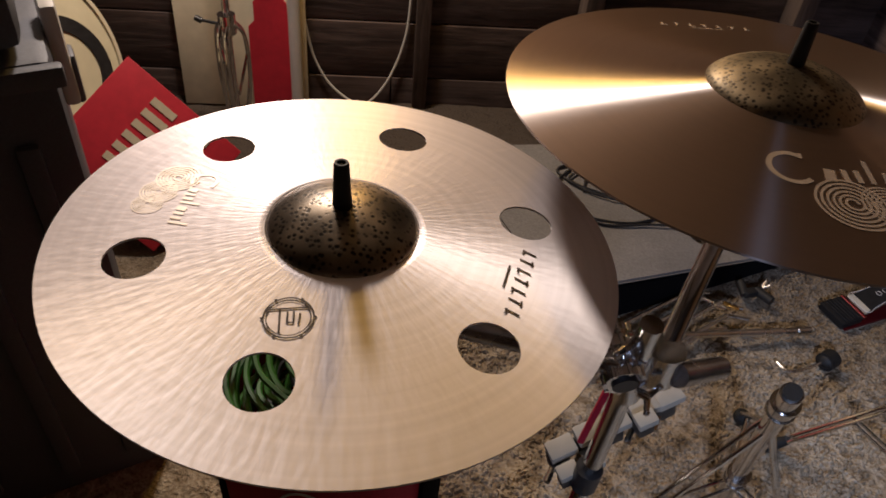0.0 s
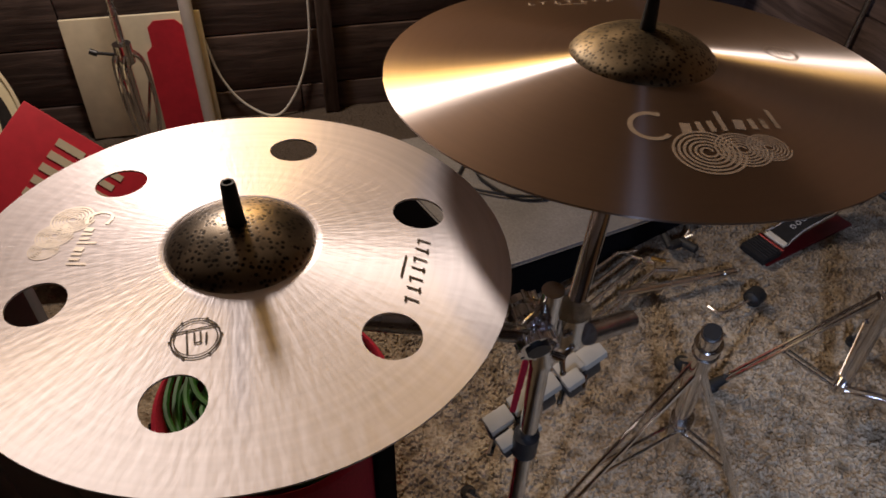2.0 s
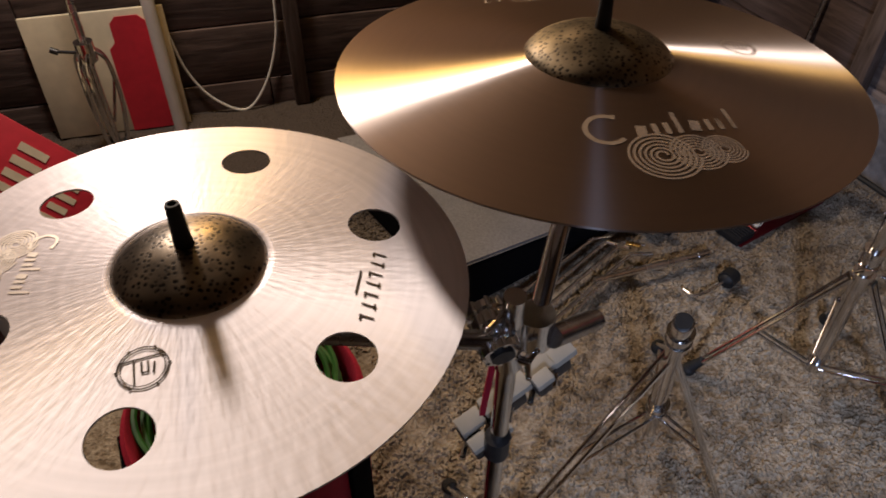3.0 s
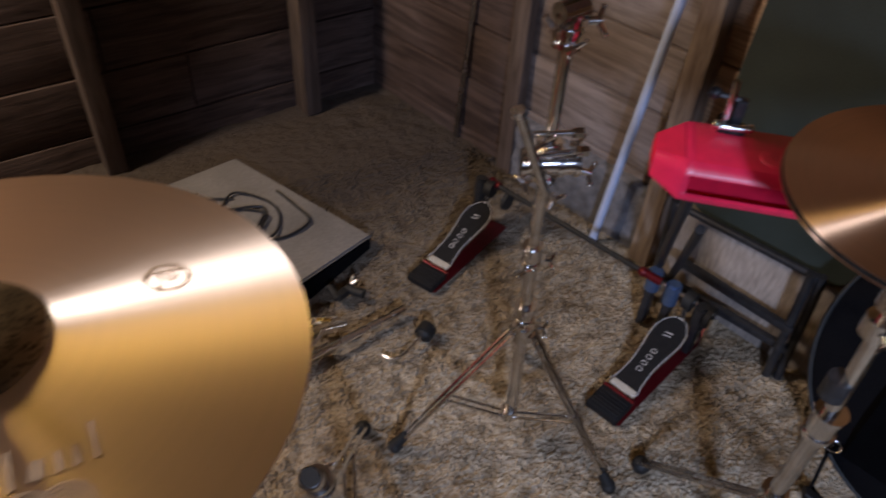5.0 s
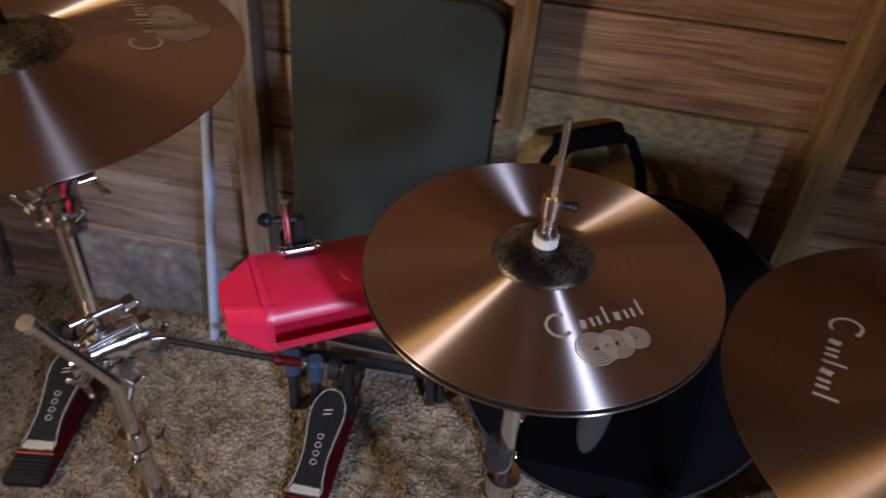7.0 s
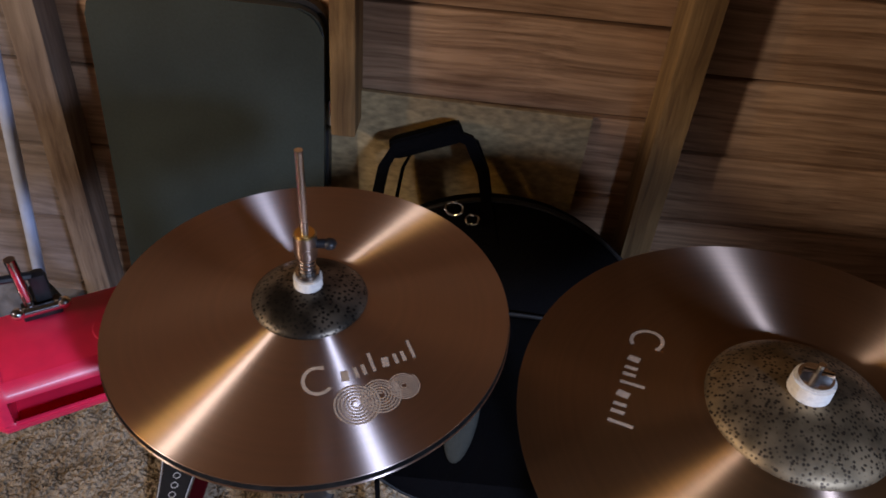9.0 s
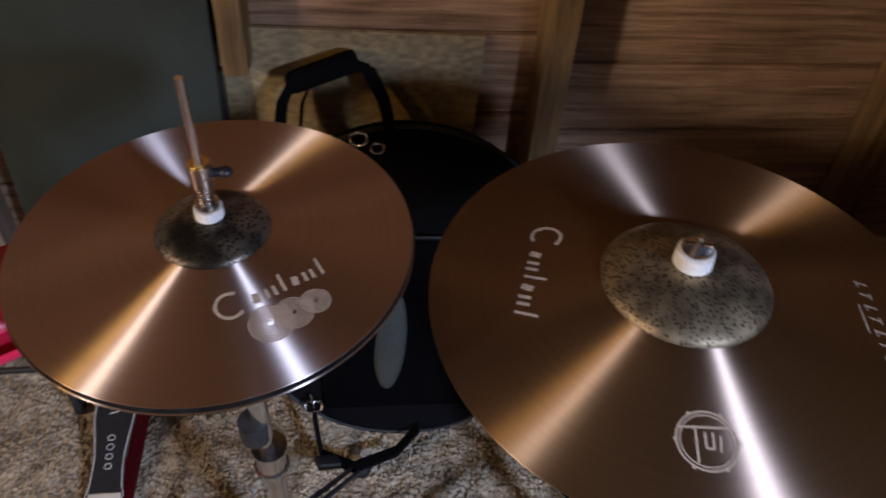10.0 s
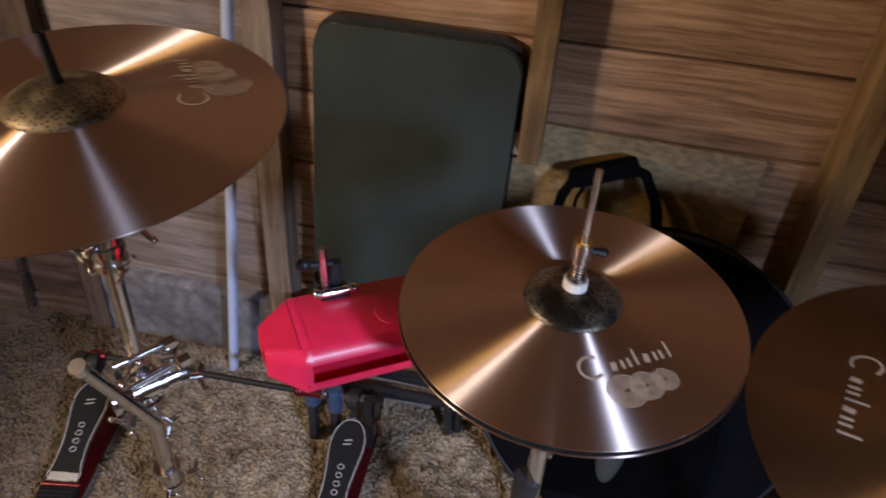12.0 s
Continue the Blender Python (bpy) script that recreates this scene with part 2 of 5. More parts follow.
CARPET = carpet_material()
WOOD_E = wood("brown_boards", (0.62, 0.400, 0.240), (0.25, 0.142, 0.078), along=(2.2, 52, 52))
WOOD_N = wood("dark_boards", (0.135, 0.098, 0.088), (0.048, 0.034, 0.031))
WOOD_POST = wood("post_timber", (0.32, 0.20, 0.085), (0.13, 0.075, 0.033), along=(30, 30, 2.0))
WOOD_GREY = wood("greyed_boards", (0.34, 0.29, 0.27), (0.16, 0.130, 0.118))
WOOD_WORN = wood("weathered_post", (0.34, 0.27, 0.21), (0.14, 0.10, 0.075), along=(30, 30, 2.0))
WOOD_POST_DARK = wood("dark_post_timber", (0.17, 0.128, 0.108), (0.065, 0.047, 0.038), along=(30, 30, 2.0))
ROOF = wood("roof_boards", (0.12, 0.09, 0.06), (0.05, 0.035, 0.025))
OSB = mat("chip_board", (0.43, 0.32, 0.16), 0.75, spread=0.3, scale=45, stain=0.25, bump=0.001, stretch=(1, 1, 2.2))
CHROME = mat("chrome", (0.82, 0.81, 0.80), 0.13, 1.0, spread=0.06, scale=60, stain=0.12, stain_scale=25)
SATIN = mat("satin_chrome", (0.88, 0.87, 0.86), 0.26, 1.0, spread=0.1, scale=60, stain=0.2, stain_scale=18)
STEEL = mat("dull_steel", (0.60, 0.58, 0.56), 0.26, 1.0, spread=0.15, scale=60, stain=0.25, stain_scale=18)
IRON = mat("black_metal", (0.022, 0.022, 0.024), 0.42, 0.0, spread=0.3, scale=70, stain=0.2, bump=0.0003)
RUBBER = mat("black_rubber", (0.009, 0.009, 0.009), 0.65, spread=0.2, scale=90, bump=0.0003)
NYLON = mat("black_nylon", (0.0045, 0.0045, 0.0055), 0.9, spec=0.06, spread=0.35, scale=260, bump=0.0006, stain=0.2)
CASE = mat("dark_grey_plastic", (0.105, 0.112, 0.135), 0.50, spread=0.1, scale=300, bump=0.0003, stain=0.12)
GREEN = mat("green_black_vinyl", (0.034, 0.046, 0.040), 0.45, spread=0.12, scale=180, bump=0.0003, stain=0.30, stain_scale=5)
RED = mat("red_plastic", (0.86, 0.026, 0.085), 0.34, spread=0.06, scale=60, stain=0.08, bump=0.0002)
RED_CLOTH = mat("red_cloth", (0.50, 0.012, 0.040), 0.75, spread=0.12, scale=220, bump=0.0005, stain=0.15)
RED_PRINT = mat("red_print", (0.56, 0.025, 0.045), 0.5, spread=0.08, scale=40, stain=0.15)
RED_METAL = mat("red_anodised", (0.13, 0.007, 0.011), 0.35, 0.5, spread=0.1, scale=60)
CREAM = mat("cream_card", (0.72, 0.64, 0.47), 0.6, spread=0.06, scale=30, stain=0.15)
WHITE = mat("white_plastic", (0.78, 0.76, 0.72), 0.45, spread=0.04, scale=30, stain=0.12)
FELT = mat("white_felt", (0.80, 0.77, 0.70), 0.95, spread=0.10, scale=240, bump=0.0008)
GREY_BLOCK = mat("pale_grey_plastic", (0.50, 0.465, 0.39), 0.5, spread=0.06, scale=50, stain=0.2)
GREY_FELT = mat("grey_carpet_cover", (0.22, 0.21, 0.205), 0.9, spread=0.15, scale=150, bump=0.0012, stain=0.3)
CABLE = mat("black_cable", (0.02, 0.02, 0.022), 0.5, spread=0.2, scale=90)
WHITE_CABLE = mat("white_cable", (0.62, 0.60, 0.55), 0.5, spread=0.06, scale=90)
GREEN_CABLE = mat("green_cable", (0.035, 0.13, 0.020), 0.42, spread=0.5, scale=22)
BRASS = mat("brass", (0.80, 0.55, 0.20), 0.28, 1.0, spread=0.1, scale=60)
PEDAL = mat("dark_pedal_plate", (0.011, 0.011, 0.012), 0.62, 0.0, spec=0.25, spread=0.2, scale=90)
MARK = mat("pale_print", (0.62, 0.60, 0.57), 0.6, spread=0.08, scale=120)
TUBE_CLEAR = mat("blue_white_pipe", (0.50, 0.58, 0.78), 0.35, spread=0.06, scale=40, stain=0.12)
INK = mat("dark_ink", (0.10, 0.070, 0.045), 0.6, spread=0.1, scale=150)
ETCH = mat("pale_etched_print", (0.56, 0.44, 0.33), 0.6, 0.35, spread=0.08, scale=200)
ETCH_FAINT = mat("faint_etched_print", (0.80, 0.72, 0.62), 0.52, 0.9, spread=0.06, scale=200)
HEAD = mat("drum_skin", (0.74, 0.68, 0.48), 0.5, spread=0.05, scale=20, stain=0.15)
# near-black metal that paints in the shade between the hi-hat cymbals
GAP_SHADE = mat("patina_and_shade", (0.05, 0.05, 0.05), 0.4, 0.6, spread=0.4, scale=60)
BRONZE_PALE = bronze("pale_bronze", (0.84, 0.785, 0.80), 0.47, 0.62, hammer=0.00015, hammer_scale=190, soft_part=0.42, lacquer=0.6)
BRONZE = bronze("brown_bronze", (0.53, 0.275, 0.15), 0.40, 0.77, soft_part=0.27, lacquer=0.62)
BRONZE_RIDE = bronze("dark_brown_bronze", (0.37, 0.200, 0.085), 0.50, 0.76, soft_part=0.24, lacquer=0.28)
BRONZE_HAZY = bronze("hazy_brown_bronze", (0.46, 0.295, 0.20), 0.40, 0.75, hammer=0.00007, hammer_scale=70, soft_part=0.20, lacquer=0.78)
BELL_DARK = dimpled("dark_bell", (0.24, 0.20, 0.15), (0.02, 0.017, 0.014), 0.42, 0.22)
BELL_BROWN = dimpled("brown_bell", (0.40, 0.32, 0.23), (0.03, 0.025, 0.02), 0.36, 0.45)
BELL = dimpled("bronze_bell", (0.40, 0.31, 0.19), (0.05, 0.037, 0.025), 0.50)

# ---- building helpers ----
PLACE = {}


def thing(name, m, label, category, group="", kind=""):
    ob = tagged(new(name), label, category, group, kind)
    ob.empty_display_size = 0.05
    ob.matrix_world = m
    PLACE[ob] = m
    return ob


def part(name, bm, material, parent=None, label="", smooth=40, local=False):
    """One mesh object from a bmesh in world coordinates (local: in its thing's own), under a thing or a part."""
    if parent is not None and not local:
        bm.transform(PLACE[parent].inverted())
    bmesh.ops.recalc_face_normals(bm, faces=bm.faces)
    me = bpy.data.meshes.new(name)
    bm.to_mesh(me)
    bm.free()
    me.materials.append(material)
    if smooth:
        for p in me.polygons:
            p.use_smooth = True
        me.set_sharp_from_angle(angle=radians(smooth))
    ob = new(name, me)
    if parent is not None:
        ob.parent = parent
        PLACE[ob] = PLACE[parent]
    else:
        PLACE[ob] = Matrix.Identity(4)
    if label:
        ob["label"] = label
    return ob


def box(bm, size, m=None, bevel=0.0, taper=1.0):
    got = bmesh.ops.create_cube(bm, size=1.0)["verts"]
    for v in got:
        k = taper if v.co.z > 0 else 1.0
        v.co = Vector((v.co.x * size[0] * k, v.co.y * size[1] * k, v.co.z * size[2]))
    if bevel:
        edges = list({e for v in got for e in v.link_edges})
        got = bmesh.ops.bevel(bm, geom=edges, offset=bevel, segments=2, affect="EDGES", profile=0.6)["verts"]
    if m is not None:
        seen = set()
        stack = list(got)
        while stack:
            v = stack.pop()
            if v in seen:
                continue
            seen.add(v)
            stack += [e.other_vert(v) for e in v.link_edges]
        for v in seen:
            v.co = m @ v.co
    return bm


def tube(bm, a, b, r, r2=None, seg=16):
    a, b = Vector(a), Vector(b)
    d = b - a
    m = Matrix.Translation((a + b) / 2) @ d.to_track_quat("Z", "Y").to_matrix().to_4x4()
    bmesh.ops.create_cone(bm, cap_ends=True, segments=seg, radius1=r, radius2=r if r2 is None else r2, depth=d.length, matrix=m)
    return bm


def ball(bm, at, r, squash=(1, 1, 1), seg=14):
    m = Matrix.Translation(at) @ Matrix.Diagonal((*squash, 1))
    bmesh.ops.create_uvsphere(bm, u_segments=seg, v_segments=max(6, seg * 2 // 3), radius=r, matrix=m)
    return bm


def sweep(bm, points, r, seg=8, smooth=6, closed=False):
    """A round cord through points (Catmull-Rom)."""
    pts = [Vector(p) for p in points]
    line = []
    count = len(pts)
    for k in range(count if closed else count - 1):
        p0, p1, p2, p3 = (pts[(k + o) % count] if closed else pts[min(max(k + o, 0), count - 1)] for o in (-1, 0, 1, 2))
        for q in range(smooth):
            u = q / smooth
            line.append(0.5 * (2 * p1 + (p2 - p0) * u + (2 * p0 - 5 * p1 + 4 * p2 - p3) * u * u + (3 * p1 - p0 - 3 * p2 + p3) * u ** 3))
    if not closed:
        line.append(pts[-1])
    rings = []
    side = None
    for k, p in enumerate(line):
        nxt = line[(k + 1) % len(line)] if closed or k + 1 < len(line) else p
        prv = line[k - 1] if closed or k else p
        way = (nxt - prv).normalized()
        if side is None:
            side = way.orthogonal().normalized()
        side = (side - way * side.dot(way)).normalized()
        up = way.cross(side)
        rings.append([bm.verts.new(p + r * (math.cos(a) * side + math.sin(a) * up)) for a in (2 * math.pi * q / seg for q in range(seg))])
    pairs = list(zip(rings, rings[1:])) + ([(rings[-1], rings[0])] if closed else [])
    for a, b in pairs:
        for q in range(seg):
            bm.faces.new((a[q], a[(q + 1) % seg], b[(q + 1) % seg], b[q]))
    if not closed:
        bm.faces.new(rings[0][::-1])
        bm.faces.new(rings[-1])
    return bm


def lathe(bm, profile, seg=64, m=None):
    """Turn a closed profile of (radius, height) round z."""
    rings = []
    for r, z in profile:
        if r < 1e-6:
            rings.append([bm.verts.new((0, 0, z))])
        else:
            rings.append([bm.verts.new((r * math.cos(2 * math.pi * q / seg), r * math.sin(2 * math.pi * q / seg), z)) for q in range(seg)])
    for a, b in zip(rings, rings[1:]):
        for q in range(seg):
            w = (q + 1) % seg
            if len(a) == 1 and len(b) == 1:
                continue
            if len(a) == 1:
                bm.faces.new((a[0], b[q], b[w]))
            elif len(b) == 1:
                bm.faces.new((a[q], b[0], a[w]))
            else:
                bm.faces.new((a[q], b[q], b[w], a[w]))
    if m is not None:
        bm.transform(m)
    return bm


def outline(bm, pts, z0, z1, m=None):
    """A prism over a flat outline of (x, y)."""
    lo = [bm.verts.new((x, y, z0)) for x, y in pts]
    hi = [bm.verts.new((x, y, z1)) for x, y in pts]
    bm.faces.new(lo[::-1])
    bm.faces.new(hi)
    for k in range(len(pts)):
        w = (k + 1) % len(pts)
        bm.faces.new((lo[k], lo[w], hi[w], hi[k]))
    if m is not None:
        for v in lo + hi:
            v.co = m @ v.co
    return bm


def rounded(w, h, r, n=6):
    """A rounded rectangle round the origin."""
    out = []
    for cx, cy, a0 in ((w / 2 - r, h / 2 - r, 0), (-w / 2 + r, h / 2 - r, 90), (-w / 2 + r, -h / 2 + r, 180), (w / 2 - r, -h / 2 + r, 270)):
        for k in range(n + 1):
            a = radians(a0 + 90 * k / n)
            out.append((cx + r * math.cos(a), cy + r * math.sin(a)))
    return out


B = bmesh.new

# ---- structure ----
EAST, NORTH = pose(2.21, 0.58, 0, 0, 0, -70), pose(0.39, 2.55, 0, 0, 0, 12)   # facing a wall: x to the right, y into it


def wall(name, m, x0, x1, top, thick, material, label):
    ob = part(name, box(B(), (x1 - x0, thick, top), pose((x0 + x1) / 2, 0.025 + thick / 2, top / 2)), material, smooth=0)
    ob.matrix_world = m
    PLACE[ob] = m
    return tagged(ob, label, "wall", kind="structure")


wall_east = wall("wall_east", EAST, -2.36, 2.5, 2.4, 0.08, WOOD_E, "shed wall of rough brown horizontal boards")
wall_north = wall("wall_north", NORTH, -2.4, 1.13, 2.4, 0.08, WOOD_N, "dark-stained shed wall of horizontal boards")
wall_west = wall("wall_west", pose(-1.85, 0, 0, 0, 0, 90), -1.8, 2.15, 2.4, 0.08, WOOD_N, "dark timber side wall of the shed")
wall_south = wall("wall_south", pose(0, -1.7, 0, 0, 0, 180), -3.2, 1.9, 2.4, 0.08, WOOD_N, "dark timber end wall of the shed")
ceiling = tagged(part("ceiling", box(B(), (5.4, 5.2, 0.06), pose(0.6, 0.5, 2.43)), ROOF, smooth=0), "dark boarded shed roof underside", "ceiling", kind="structure")


def floor_height(x, y):
    """Rumpled carpet, breaking up into rubble along the east wall."""
    v = EAST.inverted() @ Vector((x, y, 0))
    near = max(0.0, min(1.0, (v.y + 0.75) / 0.5))
    h = 0.006 * noise.noise((x * 7, y * 7, 0)) + 0.004 * noise.noise((x * 24, y * 24, 3))
    return h + near * (0.010 * noise.noise((x * 16, y * 16, 8)) + 0.006 * abs(noise.noise((x * 45, y * 45, 5))))


def ground():
    n, x0, y0, step = 290, -1.95, -1.8, 0.0181
    xs = [(x0 + step * i, y0 + step * j) for j in range(n) for i in range(n)]
    verts = [(x, y, floor_height(x, y) - 0.004) for x, y in xs]
    faces = [(j * n + i, j * n + i + 1, (j + 1) * n + i + 1, (j + 1) * n + i) for j in range(n - 1) for i in range(n - 1)]
    me = bpy.data.meshes.new("floor")
    me.from_pydata(verts, [], faces)
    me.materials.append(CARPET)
    for p in me.polygons:
        p.use_smooth = True
    return tagged(new("floor", me), "worn stained beige carpet on an uneven shed floor", "floor", kind="structure")


floor = ground()


def carpet_pile():
    """Short matted tufts of pile, each a small leaning dome."""
    rng = np.random.default_rng(11)
    verts, faces = [], []
    edge = EAST.inverted()
    for x, y in zip(rng.uniform(-0.25, 2.15, 62000), rng.uniform(0.25, 2.25, 62000)):
        if (edge @ Vector((x, y, 0))).y > -0.02 or y - 0.2126 * x > 2.05:
            continue
        keep = noise.noise((x * 9, y * 9, 2)) + 0.6 * noise.noise((x * 30, y * 30, 6))
        if keep < -0.42:
            continue
        z, r, tall_ = floor_height(x, y) - 0.006, rng.uniform(0.003, 0.0075), rng.uniform(0.006, 0.0105) + 0.003 * keep
        lx, ly, turn = rng.uniform(-0.006, 0.006), rng.uniform(-0.006, 0.006), rng.uniform(0, 6.28)
        k = len(verts)
        ring = [(math.cos(turn + 1.2566 * q), math.sin(turn + 1.2566 * q)) for q in range(5)]
        verts += [(x + r * c, y + r * d, z) for c, d in ring] + [(x + lx * 0.5 + r * 0.75 * c, y + ly * 0.5 + r * 0.75 * d, z + tall_ * 0.7) for c, d in ring] + [(x + lx, y + ly, z + tall_)]
        for q in range(5):
            w = (q + 1) % 5
            faces += [(k + q, k + w, k + 5 + w, k + 5 + q), (k + 5 + q, k + 5 + w, k + 10)]
    me = bpy.data.meshes.new("carpet_pile")
    me.from_pydata(verts, [], faces)
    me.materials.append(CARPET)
    for p in me.polygons:
        p.use_smooth = True
    return tagged(new("carpet_pile", me), "matted beige carpet pile, trodden and stained", "carpet", kind="stuff")


carpet_pile()


def boards(parent, x0, x1, first, pitch, rows, material, cuts):
    """Overlapping weatherboards, each a part of its wall."""
    for k in range(rows):
        ends = [x0, *cuts[k % len(cuts)], x1]
        for a, b in zip(ends, ends[1:]):
            bm = box(B(), (b - a - 0.004, 0.022, pitch - 0.005), pose((a + b) / 2, 0.012, first + pitch * (k + 0.5), 1.6, 0, 0.15 * math.sin(7 * k + a)), 0.003)
            ob = part("board", bm, material, parent, smooth=30, local=True)


# darker boards at the corner end stand in for the shade there
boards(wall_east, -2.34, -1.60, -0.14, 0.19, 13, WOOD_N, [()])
boards(wall_east, -1.60, -1.032, -0.14, 0.19, 13, WOOD_GREY, [()])
boards(wall_east, -1.032, 0.124, -0.09, 0.18, 14, WOOD_E, [(), (-0.464,), ()])
boards(wall_east, 0.124, 2.45, -0.05, 0.16, 15, WOOD_E, [(0.878,), (), (0.878, 1.5)])
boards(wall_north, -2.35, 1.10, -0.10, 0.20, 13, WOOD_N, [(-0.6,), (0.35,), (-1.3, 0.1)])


def post(name, m, x, z0, z1, w, deep, material, label, lean=0.0):
    bm = box(B(), (w, deep, z1 - z0), pose(x, -deep / 2 - 0.002, (z0 + z1) / 2, 0, lean, 0), 0.005)
    bm.transform(m)
    return tagged(part(name, bm, material, smooth=30), label, "post", kind="structure")


post("trim_post_1", EAST, -0.464, 0.762, 2.38, 0.046, 0.09, WOOD_POST, "short pale timber stud on the board wall")
post("trim_post_2", EAST, 0.129, 0.0, 2.38, 0.056, 0.09, WOOD_POST, "yellowed timber stud standing on the board wall")
post("trim_post_3", EAST, 0.872, 0.0, 2.38, 0.056, 0.09, WOOD_POST, "timber stud on the board wall")
post("trim_post_4", EAST, -1.032, 0.0, 2.38, 0.06, 0.07, WOOD_WORN, "weathered timber stud beside the leaning case")
post("trim_post_5", EAST, -1.60, 0.0, 2.38, 0.06, 0.04, WOOD_POST_DARK, "narrow dark stud near the shed corner")
post("trim_post_6", NORTH, 0.04, 0.0, 2.38, 0.06, 0.09, WOOD_POST_DARK, "dark timber stud on the north wall")
post("trim_post_7", NORTH, 0.74, 0.0, 2.38, 0.06, 0.09, WOOD_POST_DARK, "dark timber stud on the north wall")
post("trim_post_8", NORTH, -0.50, 0.0, 2.38, 0.05, 0.03, WOOD_POST_DARK, "dark timber batten on the north wall")

CONCRETE = mat("rough_concrete", (0.19, 0.185, 0.195), 0.92, spread=0.3, scale=34, stain=0.4, stain_scale=7, bump=0.006, bump_scale=22)
bm = B()
bmesh.ops.create_grid(bm, x_segments=50, y_segments=22, size=0.5, matrix=pose(0, 0, 0, 90))
for v in bm.verts:
    x, z = -1.33 + v.co.x * 0.56, (v.co.z + 0.5) * 0.215
    v.co = Vector((x, -0.034 - 0.010 * noise.noise((x * 14, z * 14, 1)) - 0.004 * noise.noise((x * 50, z * 50, 4)) + (0.012 if z > 0.21 else 0), z + (0.006 * noise.noise((x * 11, 0, 2)) if z > 0.2 else 0)))
bmesh.ops.solidify(bm, geom=list(bm.faces), thickness=0.03)
bm.transform(EAST)
tagged(part("trim_plinth", bm, CONCRETE, smooth=60), "rough grey concrete plinth along the foot of the wall", "plinth", kind="structure")

bm = box(B(), (0.62, 0.014, 0.45), pose(-0.315, -0.012, 0.594, 0, 1.5, 0), 0.002)
bm.transform(EAST)
tagged(part("chipboard_patch", bm, OSB, smooth=0), "pale chipboard panel nailed on the board wall", "panel", kind="structure")

# ---- cymbals ----


def disc_pose(c, nx, ny, turn=0.0):
    n = Vector((nx, ny, 1)).normalized()
    x = Vector((1, 0, 0))
    x = (x - n * x.dot(n)).normalized()
    m = Matrix((x, n.cross(x), n)).transposed().to_4x4()
    return Matrix.Translation(c) @ m @ pose(0, 0, 0, 0, 0, turn)


class Shape:
    """The top side of a cymbal: radius, bell radius, bow up to the bell, height of the bell."""

    def __init__(self, R, rb, bow, bell):
        self.R, self.rb, self.bow, self.bell = R, rb, bow, bell

    def z(self, r):
        if r >= self.rb:
            u = (self.R - r) / (self.R - self.rb)
            return self.bow * (0.55 * u + 0.45 * u * u) if u > 0 else 0.0
        u = r / self.rb
        return self.bow + self.bell * (1 - u * u) ** 0.75

    def plate(self, r0, r1, n, thick=0.0016, seg=128):
        rs = [r0 + (r1 - r0) * k / n for k in range(n + 1)]
        prof = [(r, self.z(r)) for r in rs] + [(r, self.z(r) - thick) for r in reversed(rs)]
        prof.append(prof[0])
        return prof, seg


def decal_strip(bm, shape, pts, width, lift=0.0005):
    """A flat printed stroke along (x, y) points, laid on the cymbal."""
    row = []
    for k, p in enumerate(pts):
        a, b = Vector(pts[max(k - 1, 0)]), Vector(pts[min(k + 1, len(pts) - 1)])
        d = (b - a).normalized()
        s = Vector((-d.y, d.x)) * width / 2
        row.append([bm.verts.new((q.x, q.y, shape.z(q.length) + lift)) for q in (Vector(p) - s, Vector(p) + s)])
    for a, b in zip(row, row[1:]):
        bm.faces.new((a[0], a[1], b[1], b[0]))
    return bm


def decal_ring(bm, shape, c, r, width, n=40, start=0, end=360):
    pts = [(c[0] + r * math.cos(radians(start + (end - start) * k / n)), c[1] + r * math.sin(radians(start + (end - start) * k / n))) for k in range(n + 1)]
    return decal_strip(bm, shape, pts, width)


def place_on(o, angle):
    """From a mark's own (x, y) to the cymbal's, with its middle at o and its line turned."""
    c, s = math.cos(radians(angle)), math.sin(radians(angle))
    return lambda x, y: (o[0] + x * c - y * s, o[1] + x * s + y * c)


def mark_name(shape, o, angle, w, h):
    """The maker's mark as plain shapes: one large bow, short blocks and tall bars."""
    bm, f = B(), place_on(o, angle)
    decal_strip(bm, shape, [f(-w * 0.5 + h * 0.52 + h * 0.52 * math.cos(radians(a)), h * 0.05 + h * 0.55 * math.sin(radians(a))) for a in range(48, 316, 13)], h * 0.14)
    decal_strip(bm, shape, [f(-w * 0.5 + h * 0.86, h * 0.40), f(-w * 0.5 + h * 0.90, h * 0.58)], h * 0.10)
    low, r = -h * 0.42, h * 0.22
    for x in (-0.17, 0.185):
        decal_strip(bm, shape, [f(x * w - 0.05 * h, low + 0.02 * h), f(x * w, low + 0.22 * h), f(x * w + 0.05 * h, low + 0.44 * h)], h * 0.27)
    for x in (-0.045, 0.31):
        for side in (-1, 1):
            decal_strip(bm, shape, [f(x * w + side * r * 0.72, low), f(x * w + side * r * 0.72 + 0.04 * h, low + 0.46 * h)], h * 0.15)
    for x in (0.075, 0.435):
        decal_strip(bm, shape, [f(x * w - 0.02 * h, low), f(x * w + 0.06 * h, low + 0.85 * h)], h * 0.13)
    return bm


def mark_disc(shape, c, r):
    """One disc of the maker's emblem: a spiral of fine rings."""
    pts = [(c[0] + r * (0.12 + 0.88 * k / 200) * math.cos(k * 0.188), c[1] + r * (0.12 + 0.88 * k / 200) * math.sin(k * 0.188)) for k in range(201)]
    return decal_strip(B(), shape, pts, r * 0.075)


